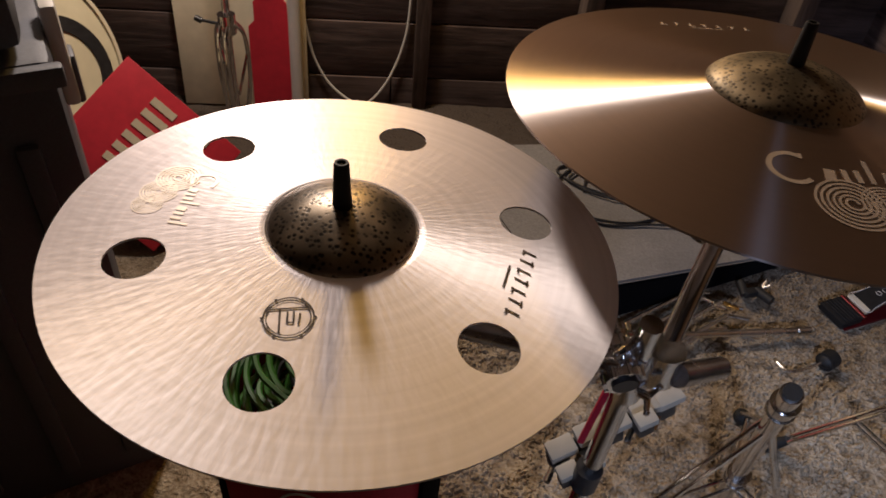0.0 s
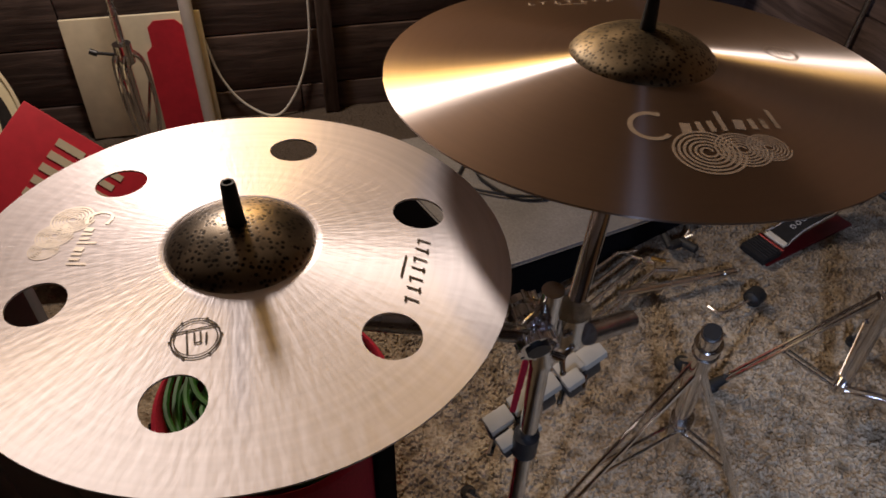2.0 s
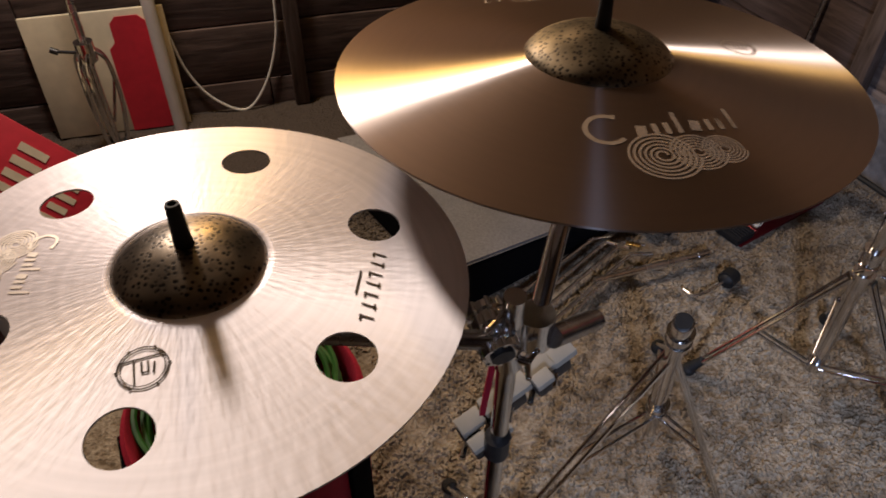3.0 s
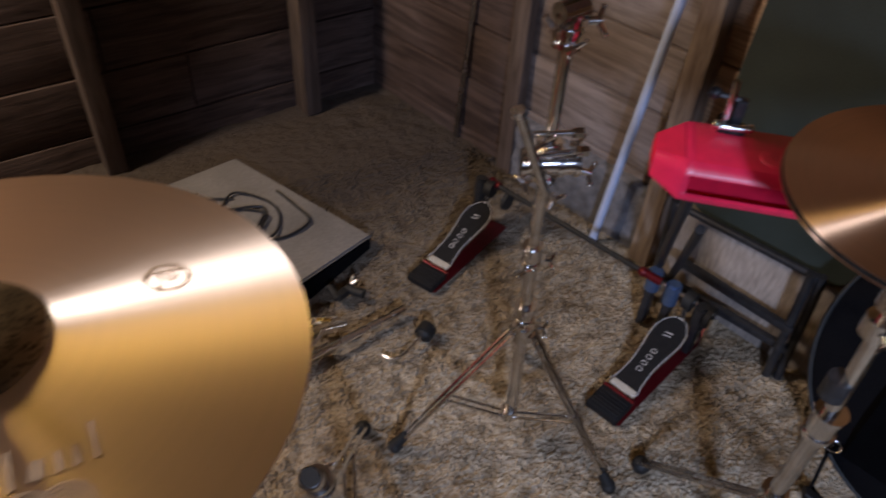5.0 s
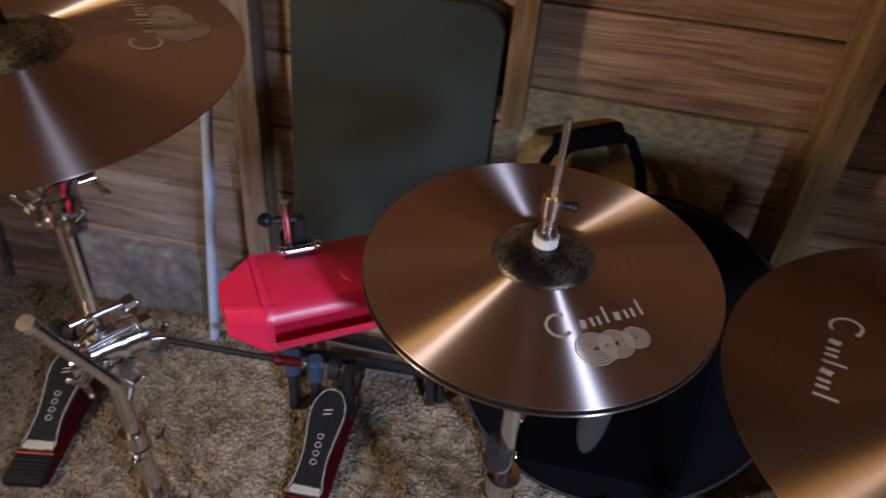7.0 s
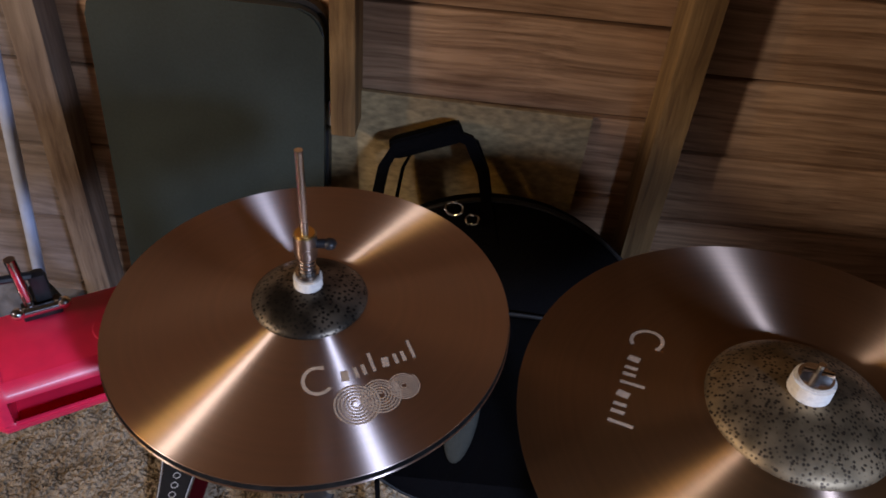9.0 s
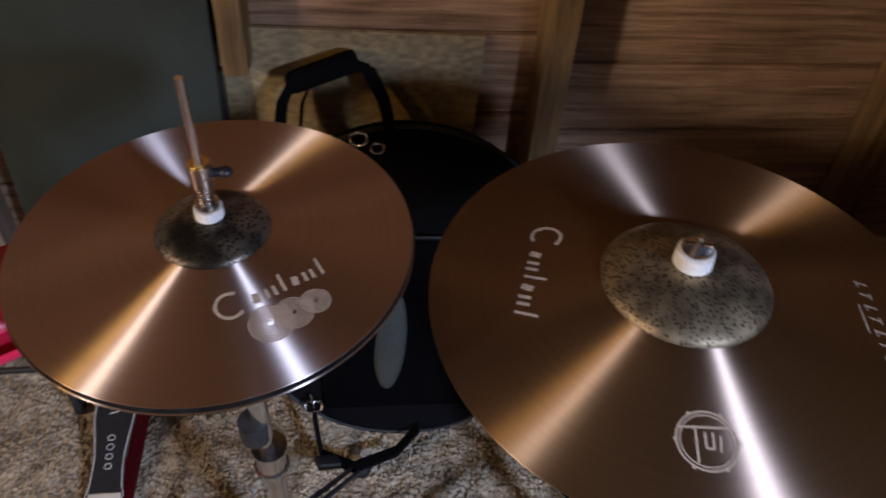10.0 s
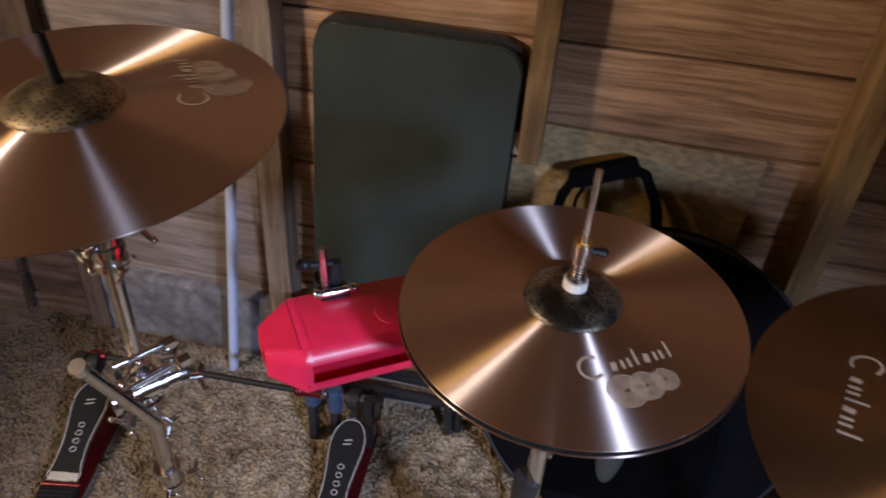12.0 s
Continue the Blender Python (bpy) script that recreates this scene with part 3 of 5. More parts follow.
def mark_line(shape, o, angle, w, h, n=7):
    """A printed word as plain slanted bars, with a thin line under it."""
    bm, f = B(), place_on(o, angle)
    for k in range(n):
        x = (k + 0.5) / n - 0.5
        decal_strip(bm, shape, [f(x * w - 0.1 * h, -h * 0.4), f(x * w + 0.1 * h, h * 0.5)], w / n * 0.15)
        decal_strip(bm, shape, [f(x * w - w / n * 0.2, h * (0.4 if k % 2 else -0.3)), f(x * w + w / n * 0.32, h * (0.4 if k % 2 else -0.3))], h * 0.13)
    decal_strip(bm, shape, [f(-0.16 * w, -h * 0.85), f(0.16 * w, -h * 0.85)], h * 0.14)
    return bm


def mark_badge(shape, o, angle, r):
    """A round badge: two rings with six lugs and plain strokes within."""
    bm, f = B(), place_on(o, angle)
    decal_ring(bm, shape, o, r, r * 0.07)
    decal_ring(bm, shape, o, r * 0.88, r * 0.05)
    for a in range(0, 360, 60):
        q = radians(a + angle)
        decal_strip(bm, shape, [(o[0] + r * math.cos(q), o[1] + r * math.sin(q)), (o[0] + r * 1.1 * math.cos(q), o[1] + r * 1.1 * math.sin(q))], r * 0.12)
    for (x0, y0), (x1, y1) in (((-0.95, 0.42), (0.85, 0.50)), ((-0.35, 0.5), (-0.35, -0.75)), ((-0.05, 0.30), (-0.05, -0.25)), ((0.2, 0.3), (0.2, -0.25)), ((0.45, 0.2), (0.4, -0.35)), ((-0.05, -0.25), (0.2, -0.25))):
        decal_strip(bm, shape, [f(x0 * r, y0 * r), f(x1 * r, y1 * r)], r * 0.08)
    return bm


def cymbal(name, c, tilt, shape, metal, bell_metal, label, holes=(), marks=()):
    m = disc_pose(c, *tilt)
    th = thing(name, m, label, "cymbal")
    prof, seg = shape.plate(shape.rb, shape.R, 26)
    bm = lathe(B(), prof, seg)
    plate = part("plate", bm, metal, th, smooth=35, local=True)
    if holes:
        cb = B()
        for x, y, r in holes:
            bmesh.ops.create_cone(cb, cap_ends=True, segments=48, radius1=r, radius2=r, depth=0.2, matrix=Matrix.Translation((x, y, 0)))
        me = bpy.data.meshes.new("cutter")
        cb.to_mesh(me)
        cb.free()
        cutter = new("cutter", me)
        mod = plate.modifiers.new("cut", "BOOLEAN")
        mod.operation, mod.solver, mod.object = "DIFFERENCE", "EXACT", cutter
        cutter.matrix_world = m
        bpy.context.view_layer.update()
        done = bpy.data.meshes.new_from_object(plate.evaluated_get(bpy.context.evaluated_depsgraph_get()))
        plate.modifiers.remove(mod)
        plate.data = done
        bpy.data.objects.remove(cutter)
    prof, seg = shape.plate(0.006, shape.rb, 14, seg=64)
    part("bell", lathe(B(), prof, seg), bell_metal, th, "raw dimpled bell", smooth=50, local=True)
    for kind, bm, ink in marks:
        part(kind, bm, ink, th, smooth=0, local=True)
    return th


S1, S2, S3, SH, S4 = Shape(0.186, 0.0505, 0.012, 0.017), Shape(0.213, 0.060, 0.016, 0.022), Shape(0.213, 0.058, 0.016, 0.022), Shape(0.178, 0.051, 0.012, 0.016), Shape(0.249, 0.082, 0.024, 0.026)
hole_ring = [(0.1300 * math.cos(radians(a)), 0.1300 * math.sin(radians(a)), 0.0190) for a in (-95.5, -35, 22.5, 83, 145, 205.5)]
cymbal("crash_cymbal", (0.135, 0.518, 1.027), (0.033, 0.019), S1, BRONZE_PALE, BELL_BROWN, "pale hammered bronze crash cymbal with six round holes", hole_ring, [
    ("badge", mark_badge(S1, (-0.0103, -0.0850), 15, 0.0145), INK),
    ("lettering", mark_line(S1, (0.1205, -0.0136), -97, 0.069, 0.011), INK),
    ("emblem", mark_disc(S1, (-0.1255, 0.029), 0.016), ETCH_FAINT),
    ("emblem", mark_disc(S1, (-0.1315, 0.011), 0.0135), ETCH_FAINT),
    ("emblem", mark_disc(S1, (-0.133, -0.004), 0.011), ETCH_FAINT),
    ("lettering", mark_name(S1, (-0.106, 0.006), 272, 0.060, 0.016), ETCH_FAINT)])
cymbal("crash_cymbal", (0.437, 0.695, 1.075), (0.014, 0.060), S2, BRONZE_HAZY, BELL, "brown bronze crash cymbal with pale etched marks", (), [
    ("lettering", mark_name(S2, (0.026, -0.1030), 10.5, 0.116, 0.028), ETCH),
    ("emblem", mark_disc(S2, (0.0165, -0.1385), 0.0255), ETCH),
    ("emblem", mark_disc(S2, (0.0415, -0.1340), 0.0200), ETCH),
    ("emblem", mark_disc(S2, (0.0610, -0.1300), 0.0160), ETCH),
    ("lettering", mark_line(S2, (-0.037, 0.152), 12, 0.096, 0.010), ETCH),
    ("badge", mark_badge(S2, (0.129, 0.031), 0, 0.0145), ETCH_FAINT)])
cymbal("crash_cymbal", (1.135, 1.136, 1.140), (-0.093, -0.014), S3, BRONZE, BELL, "brown bronze crash cymbal on a tall chrome stand", (), [
    ("lettering", mark_name(S3, (0.108, -0.051), 58, 0.112, 0.026), ETCH),
    ("emblem", mark_disc(S3, (0.128, -0.087), 0.026), ETCH),
    ("emblem", mark_disc(S3, (0.137, -0.062), 0.021), ETCH),
    ("emblem", mark_disc(S3, (0.146, -0.042), 0.016), ETCH),
    ("badge", mark_badge(S3, (-0.128, -0.02), 90, 0.016), ETCH)])
hat_top = cymbal("hi_hat_cymbal", (1.332, 0.653, 0.998), (-0.063, 0.0), SH, BRONZE, BELL_DARK, "upper brown bronze hi-hat cymbal with a dark bell", (), [
    ("lettering", mark_name(SH, (-0.0450, -0.0770), -38, 0.100, 0.022), ETCH),
    ("emblem", mark_disc(SH, (-0.079, -0.09), 0.019), ETCH),
    ("emblem", mark_disc(SH, (-0.063, -0.103), 0.0165), ETCH),
    ("emblem", mark_disc(SH, (-0.046, -0.115), 0.013), ETCH)])
cymbal("ride_cymbal", (1.456, 0.226, 0.938), (-0.067, 0.030), S4, BRONZE_RIDE, BELL, "large brown bronze ride cymbal with a mottled bell", (), [
    ("lettering", mark_name(S4, (-0.016, 0.1420), 180, 0.128, 0.027), ETCH),
    ("badge", mark_badge(S4, (-0.1640, -0.0270), -80, 0.0255), ETCH),
    ("lettering", mark_line(S4, (0.014, -0.1810), 190.5, 0.108, 0.013), ETCH)])
# the lower hi-hat cymbal, turned over beneath the upper one
low = disc_pose((1.332, 0.653, 0.998), -0.063, 0.0) @ pose(0, 0, -0.0080, 180)
th = thing("hi_hat_cymbal", low, "lower bronze hi-hat cymbal facing up under the top one", "cymbal")
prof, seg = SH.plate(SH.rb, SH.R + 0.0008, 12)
# shade under the top cymbal is put into this plate's colour
part("plate", lathe(B(), prof, seg), GAP_SHADE, th, "plate coloured dark for the shade between the cymbals", smooth=35, local=True)
R_ = SH.R + 0.0008
part("rim", lathe(B(), [(R_ - 0.0015, -0.0014), (R_ + 0.0006, -0.0014), (R_ + 0.0006, 0.0004), (R_ - 0.0015, 0.0004), (R_ - 0.0015, -0.0014)], 128), BRONZE, th, "bright bronze rim", smooth=35, local=True)
prof, seg = SH.plate(0.006, SH.rb, 8, seg=48)
part("bell", lathe(B(), prof, seg), BELL_DARK, th, smooth=50, local=True)

# ---- stands ----


def wing_nut(parent, at, way, size=0.016):
    size *= 0.78
    way = Vector(way).normalized()
    side = way.orthogonal().normalized()
    at = Vector(at)
    bm = tube(B(), at - way * size * 0.2, at + way * size * 0.7, size * 0.34, seg=10)
    for s in (-1, 1):
        tube(bm, at + way * size * 0.45, at + way * size * 0.9 + side * s * size, size * 0.26, size * 0.18, seg=8)
        ball(bm, at + way * size * 0.9 + side * s * size, size * 0.25, seg=8)
    return part("wing_nut", bm, CHROME, parent)


def collar(parent, a, way, r, tall=0.03, material=None):
    a, way = Vector(a), Vector(way).normalized()
    bm = tube(B(), a - way * tall / 2, a + way * tall / 2, r, seg=18)
    tube(bm, a - way * tall * 0.62, a - way * tall * 0.42, r * 1.12, seg=18)
    tube(bm, a + way * tall * 0.42, a + way * tall * 0.62, r * 1.12, seg=18)
    ob = part("collar", bm, material or CHROME, parent)
    side = way.orthogonal().normalized()
    return ob, a + side * r, side


def tripod(parent, axis, feet, hub, low, lift=0.0):
    """Three braced legs from a hub on the tube down to rubber feet."""
    ax = Vector(axis)
    top, bottom = ax + Vector((0, 0, hub)), ax + Vector((0, 0, low))
    part("hub", tube(B(), top - Vector((0, 0, 0.018)), top + Vector((0, 0, 0.018)), 0.021, seg=18), CHROME, parent)
    part("hub", tube(B(), bottom - Vector((0, 0, 0.012)), bottom + Vector((0, 0, 0.012)), 0.018, seg=18), CHROME, parent)
    for f in feet:
        f = Vector(f)
        way = (f - top)
        flat = Vector((way.x, way.y, 0)).normalized()
        side = Vector((-flat.y, flat.x, 0)) * 0.0085
        start = top + flat * 0.022
        bm = B()
        knee = start.lerp(f + Vector((0, 0, 0.02)), 0.9)
        for s in (-1, 1):
            tube(bm, start + side * s, knee + side * s * 0.8, 0.0042, seg=8)
        tube(bm, start + side * 1.5, start - side * 1.5, 0.004, seg=8)
        leg = part("leg", bm, CHROME, parent)
        part("rubber_foot", tube(ball(B(), f + Vector((0, 0, 0.016)), 0.017, (1, 1, 0.95)), knee, f + Vector((0, 0, 0.02)), 0.010, 0.014, seg=12), RUBBER, leg, "black rubber foot")
        bm = B()
        mid = start.lerp(f, 0.52)
        for s in (-1, 1):
            tube(bm, bottom + flat * 0.016 + side * s, mid + side * s, 0.0035, seg=8)
        tube(bm, mid + side * 1.6, mid - side * 1.6, 0.0045, seg=8)
        part("brace", bm, CHROME, parent)


def column(parent, pts, radii):
    """Telescoping tubes through points with a clamp and wing nut at each joint."""
    pts = [Vector(p) for p in pts]
    for k, (a, b) in enumerate(zip(pts, pts[1:])):
        part("tube", tube(B(), a, b, radii[k], seg=20), CHROME, parent)
        if k:
            _, at, side = collar(parent, a, pts[k] - pts[k - 1], radii[k - 1] * 1.35, 0.034)
            wing_nut(parent, at, side)


def cymbal_seat(parent, c, n, sleeve=0.05, shape=None, sleeve_mat=None, felt=True):
    """What holds a cymbal: tilter, washer, felts and sleeve along its axis."""
    c, n = Vector(c), Vector(n).normalized()
    z = shape.z(0.0)
    bm = tube(tube(B(), c + n * (z - 0.060), c + n * (z - 0.012), 0.009, seg=14), c + n * (z - 0.075), c + n * (z - 0.055), 0.015, seg=14)
    side = n.orthogonal().normalized()
    tube(bm, c + n * (z - 0.066) - side * 0.022, c + n * (z - 0.066) + side * 0.022, 0.010, seg=14)
    part("tilter", bm, CHROME, parent)
    part("felt_washer", tube(B(), c + n * (z - 0.013), c + n * (z - 0.002), 0.015, seg=20), FELT, parent)
    if sleeve:
        bm = B()
        a, b = c + n * (z - 0.004), c + n * (z + sleeve)
        q = n.to_track_quat("Z", "Y").to_matrix().to_4x4()
        lathe(bm, [(0.0058, 0), (0.0066, 0.002), (0.0060, 0.012), (0.0050, sleeve + 0.002), (0.0045, sleeve + 0.004), (0.0030, sleeve + 0.004), (0.0030, 0.006), (0.0058, 0.0)], 20, Matrix.Translation(a) @ q)
        part("sleeve", bm, RUBBER, parent, "black plastic sleeve")
        part("rod", tube(B(), a, b - n * 0.002, 0.0030, seg=10), STEEL, parent)


# the stand that carries both near crash cymbals
near_stand = thing("cymbal_stand", pose(0.375, 0.64, 0), "chrome double-arm cymbal stand with a grey multi-clamp", "cymbal stand")
column(near_stand, [(0.375, 0.640, 0.06), (0.366, 0.598, 0.52), (0.363, 0.558, 0.955)], [0.0135, 0.0094])
tripod(near_stand, (0.375, 0.640, 0), [(0.60, 0.48, 0), (0.20, 0.50, 0), (0.34, 0.92, 0)], 0.40, 0.11)
bm = tube(B(), (0.3632, 0.560, 0.868), (0.356, 0.560, 0.918), 0.0130, seg=22)
AX0, AX1 = Vector((0.342, 0.584, 0.912)), Vector((0.354, 0.542, 0.903))
tube(bm, AX0, AX1, 0.0140, seg=24)
part("clamp", bm, CHROME, near_stand)
for u in (0.05, 0.36, 0.66, 0.95):
    c, d = AX0.lerp(AX1, u), (AX1 - AX0).normalized() * 0.0034
    ring = part("ratchet_ring", tube(B(), c - d, c + d, 0.0172, seg=28), CHROME, near_stand)
    for a in range(0, 360, 45):
        q = (d.to_track_quat("Z", "Y").to_matrix() @ Vector((math.cos(radians(a)), math.sin(radians(a)), 0))) * 0.0166
        part("tooth", tube(B(), c + q - d * 1.5, c + q + d * 1.2, 0.0020, seg=8), CHROME, ring)
part("end_cap", tube(B(), AX1, AX1 + (AX1 - AX0).normalized() * 0.004, 0.0105, seg=20), IRON, near_stand, "black clamp end")
wing_nut(near_stand, (0.350, 0.556, 0.926), (-0.1, -0.4, 0.9), 0.015)
wing_nut(near_stand, (0.372, 0.548, 0.886), (0.8, -0.5, 0.1), 0.015)
part("boom_arm", tube(tube(B(), (0.352, 0.552, 0.908), (0.150, 0.520, 0.968), 0.0085, seg=16), (0.400, 0.566, 0.894), (0.452, 0.614, 0.860), 0.0105, seg=16), STEEL, near_stand)
part("boom_arm", tube(tube(B(), (0.386, 0.575, 0.895), (0.428, 0.676, 1.000), 0.0085, seg=16), (0.386, 0.575, 0.880), (0.386, 0.575, 0.915), 0.017, seg=16), CHROME, near_stand)
cymbal_seat(near_stand, (0.135, 0.518, 1.027), (-0.02, 0.07, 1), 0.031, S1)
cymbal_seat(near_stand, (0.437, 0.695, 1.075), (0.014, 0.060, 1), 0.032, S2)
bm = tube(B(), (0.419, 0.672, 0.958), (0.422, 0.678, 0.995), 0.019, seg=18)
tube(bm, (0.398, 0.668, 0.985), (0.452, 0.690, 0.985), 0.012, seg=14)
part("tilter", bm, CHROME, near_stand)
# grey multi-clamp on the tube: a chain of pale blocks on black bodies
for k in range(5):
    u = k / 4
    x, y, z = 0.338 + 0.102 * u, 0.607 + 0.056 * u, 0.709 + 0.042 * u
    b = part("clamp_block", box(B(), (0.030, 0.021, 0.012), pose(x, y, z + (0.005 if k % 2 else 0), 4, -18, 28), 0.002), GREY_BLOCK, near_stand, "pale grey plastic clamp block")
    part("clamp_body", box(B(), (0.022, 0.017, 0.026), pose(x, y, z - 0.018, 4, -18, 28), 0.003), IRON, b)
    part("bolt", tube(B(), (x - 0.004, y - 0.008, z - 0.022), (x - 0.010, y - 0.026, z - 0.026), 0.0035, seg=8), CHROME, b)
for x, y, z in ((0.346, 0.584, 0.705), (0.369, 0.592, 0.716), (0.415, 0.628, 0.752)):
    b = part("clamp_block", box(B(), (0.022, 0.016, 0.011), pose(x, y, z, 4, -18, 28), 0.002), GREY_BLOCK, near_stand, "pale grey plastic clamp block")
    part("clamp_body", box(B(), (0.018, 0.014, 0.022), pose(x + 0.002, y + 0.004, z - 0.016, 4, -18, 28), 0.003), IRON, b)
part("clamp_body", tube(B(), (0.364, 0.580, 0.694), (0.3635, 0.577, 0.728), 0.0135, seg=18), IRON, near_stand)
part("red_strap", box(B(), (0.006, 0.004, 0.10), pose(0.349, 0.572, 0.82, 3, 4, 0), 0.001), RED_CLOTH, near_stand, "thin red strap along the tube")

# a bare tripod base whose upper tube is missing
bare = thing("stand_base", pose(0.72, 1.0, 0), "chrome tripod stand base with its upper tube taken out", "stand")
part("tube", tube(B(), (0.765, 1.010, 0.05), (0.672, 0.850, 0.555), 0.0145, seg=20), CHROME, bare)
part("tube", tube(B(), (0.678, 0.860, 0.53), (0.660, 0.831, 0.600), 0.0155, seg=20), CHROME, bare)
part("cap", tube(B(), (0.6605, 0.832, 0.598), (0.659, 0.829, 0.606), 0.0125, seg=18), RUBBER, bare, "black tube mouth")
for z, p in ((0.55, (0.6755, 0.8565, 0.540)), (0.3, (0.735, 0.955, 0.220))):
    _, at, side = collar(bare, p, (-0.17, -0.29, 0.94), 0.019, 0.03, CHROME)
    wing_nut(bare, at, side, 0.014)
for f, h in (((0.44, 0.80, 0.0), (0.690, 0.885, 0.47)), ((0.87, 0.82, 0.0), (0.690, 0.885, 0.47)), ((0.86, 1.26, 0.0), (0.690, 0.885, 0.47))):
    f, h = Vector(f), Vector(h)
    side = (f - h).cross(Vector((0, 0, 1))).normalized() * 0.009
    bm = tube(tube(B(), h + side, f + side * 0.8 + Vector((0, 0, 0.025)), 0.0042, seg=8), h - side, f - side * 0.8 + Vector((0, 0, 0.025)), 0.0042, seg=8)
    leg = part("leg", bm, CHROME, bare)
    part("rubber_foot", ball(B(), f + Vector((0, 0, 0.016)), 0.019), RUBBER, leg, "black rubber foot")
    mid = h.lerp(f, 0.5)
    low_ = Vector((0.742, 0.968, 0.18))
    part("brace", tube(tube(B(), low_ + side, mid + side, 0.0035, seg=8), low_ - side, mid - side, 0.0035, seg=8), CHROME, bare)

# the tall stand of the far crash cymbal
tall = thing("cymbal_stand", pose(1.22, 1.20, 0), "tall chrome cymbal stand with a low braced tripod", "cymbal stand")
column(tall, [(1.161, 1.132, 0.085), (1.147, 1.124, 0.43), (1.136, 1.119, 0.585), (1.112, 1.088, 0.81), (1.104, 1.078, 1.055)], [0.0140, 0.0120, 0.0108, 0.0090])
tripod(tall, (1.151, 1.127, 0), [(0.912, 1.192, 0), (1.304, 0.930, 0), (1.30, 1.33, 0)], 0.37, 0.105)
for p, q, wide in (((1.112, 1.090, 0.772), (1.110, 1.086, 0.850), 0.0175), ((1.104, 1.078, 1.000), (1.103, 1.077, 1.050), 0.0165)):
    bm = tube(B(), p, q, wide, seg=20)
    for u in (0.1, 0.5, 0.9):
        c = Vector(p).lerp(Vector(q), u)
        tube(bm, c - Vector((0, 0, 0.004)), c + Vector((0, 0, 0.004)), wide * 1.18, seg=20)
    part("clamp", bm, CHROME, tall)
bm = tube(B(), (1.078, 1.098, 0.806), (1.150, 1.066, 0.812), 0.019, seg=20)
for u in (0.0, 0.3, 0.7, 1.0):
    c = Vector((1.078, 1.098, 0.806)).lerp(Vector((1.150, 1.066, 0.812)), u)
    tube(bm, c - Vector((0.0035, -0.0015, 0)), c + Vector((0.0035, -0.0015, 0)), 0.0225, seg=20)
part("ratchet_clamp", bm, CHROME, tall)
part("boom_arm", tube(B(), (1.022, 1.040, 0.938), (1.098, 1.058, 0.772), 0.0075, seg=14), CHROME, tall)
part("cap", tube(B(), (1.020, 1.0395, 0.942), (1.024, 1.0405, 0.933), 0.0092, seg=14), SATIN, tall, "bright chrome end cap")
part("tilter_arm", tube(tube(B(), (1.104, 1.078, 1.035), (1.130, 1.125, 1.105), 0.010, seg=14), (1.085, 1.076, 1.045), (1.124, 1.080, 1.050), 0.017, seg=16), CHROME, tall)
cymbal_seat(tall, (1.135, 1.136, 1.140), (-0.093, -0.014, 1), 0.05, S3)
for at, way, size in (((1.082, 1.072, 1.030), (-0.8, -0.3, 0.2), 0.021), ((1.124, 1.060, 1.040), (0.9, -0.4, 0.1), 0.023), ((1.100, 1.054, 1.012), (-0.2, -1, 0.1), 0.018),
                      ((1.092, 1.068, 0.862), (-0.6, -0.7, 0.3), 0.021), ((1.132, 1.060, 0.852), (0.6, -0.7, 0.2), 0.020), ((1.158, 1.056, 0.800), (0.8, -0.5, -0.2), 0.021),
                      ((1.080, 1.082, 0.782), (-0.9, -0.3, -0.1), 0.020), ((1.112, 1.060, 0.762), (0.1, -1, -0.2), 0.020), ((1.116, 1.098, 0.575), (-0.6, -0.8, 0.1), 0.020),
                      ((1.156, 1.100, 0.580), (0.8, -0.6, 0.1), 0.017), ((1.124, 1.100, 0.425), (-0.7, -0.7, 0.1), 0.021), ((1.172, 1.104, 0.395), (0.8, -0.6, 0.0), 0.019)):
    wing_nut(tall, at, way, size)
for p, q in (((1.085, 1.070, 0.835), (1.145, 1.052, 0.842)), ((1.082, 1.088, 0.862), (1.140, 1.066, 0.866))):
    part("bolt", tube(tube(B(), p, q, 0.0045, seg=10), Vector(q) - Vector((0.006, 0, 0)), Vector(q) + Vector((0.008, -0.003, 0)), 0.009, seg=6), CHROME, tall)

# the hi-hat stand
hh = thing("hi_hat_stand", pose(1.42, 0.72, 0), "chrome hi-hat stand with clutch and black tripod", "hi-hat stand")
part("tube", tube(B(), (1.438, 0.700, 0.05), (1.373, 0.663, 0.56), 0.0145, seg=20), CHROME, hh)
part("tube", tube(B(), (1.372, 0.664, 0.54), (1.335, 0.655, 0.955), 0.0115, seg=20), CHROME, hh)
_, at, side = collar(hh, (1.372, 0.663, 0.57), (-0.1, -0.07, 1), 0.021, 0.05)
wing_nut(hh, at, side, 0.018)
part("height_collar", tube(B(), (1.358, 0.670, 0.635), (1.354, 0.668, 0.675), 0.0185, seg=18), IRON, hh)
part("seat_cup", tube(tube(B(), (1.3345, 0.6548, 0.930), (1.3330, 0.6540, 0.965), 0.013, 0.022, seg=20), (1.3352, 0.6552, 0.915), (1.3345, 0.6548, 0.932), 0.017, seg=20), CHROME, hh)
part("tension_knob", tube(tube(B(), (1.340, 0.658, 0.865), (1.337, 0.656, 0.900), 0.0185, seg=20), (1.342, 0.660, 0.840), (1.340, 0.658, 0.866), 0.015, seg=20), IRON, hh, "black tension knob")
part("tilt_screw", ball(tube(B(), (1.334, 0.655, 0.935), (1.318, 0.622, 0.930), 0.004, seg=10), (1.316, 0.619, 0.930), 0.008, seg=10), CHROME, hh)
wing_nut(hh, (1.330, 0.640, 0.905), (-0.5, -0.8, 0.2), 0.017)
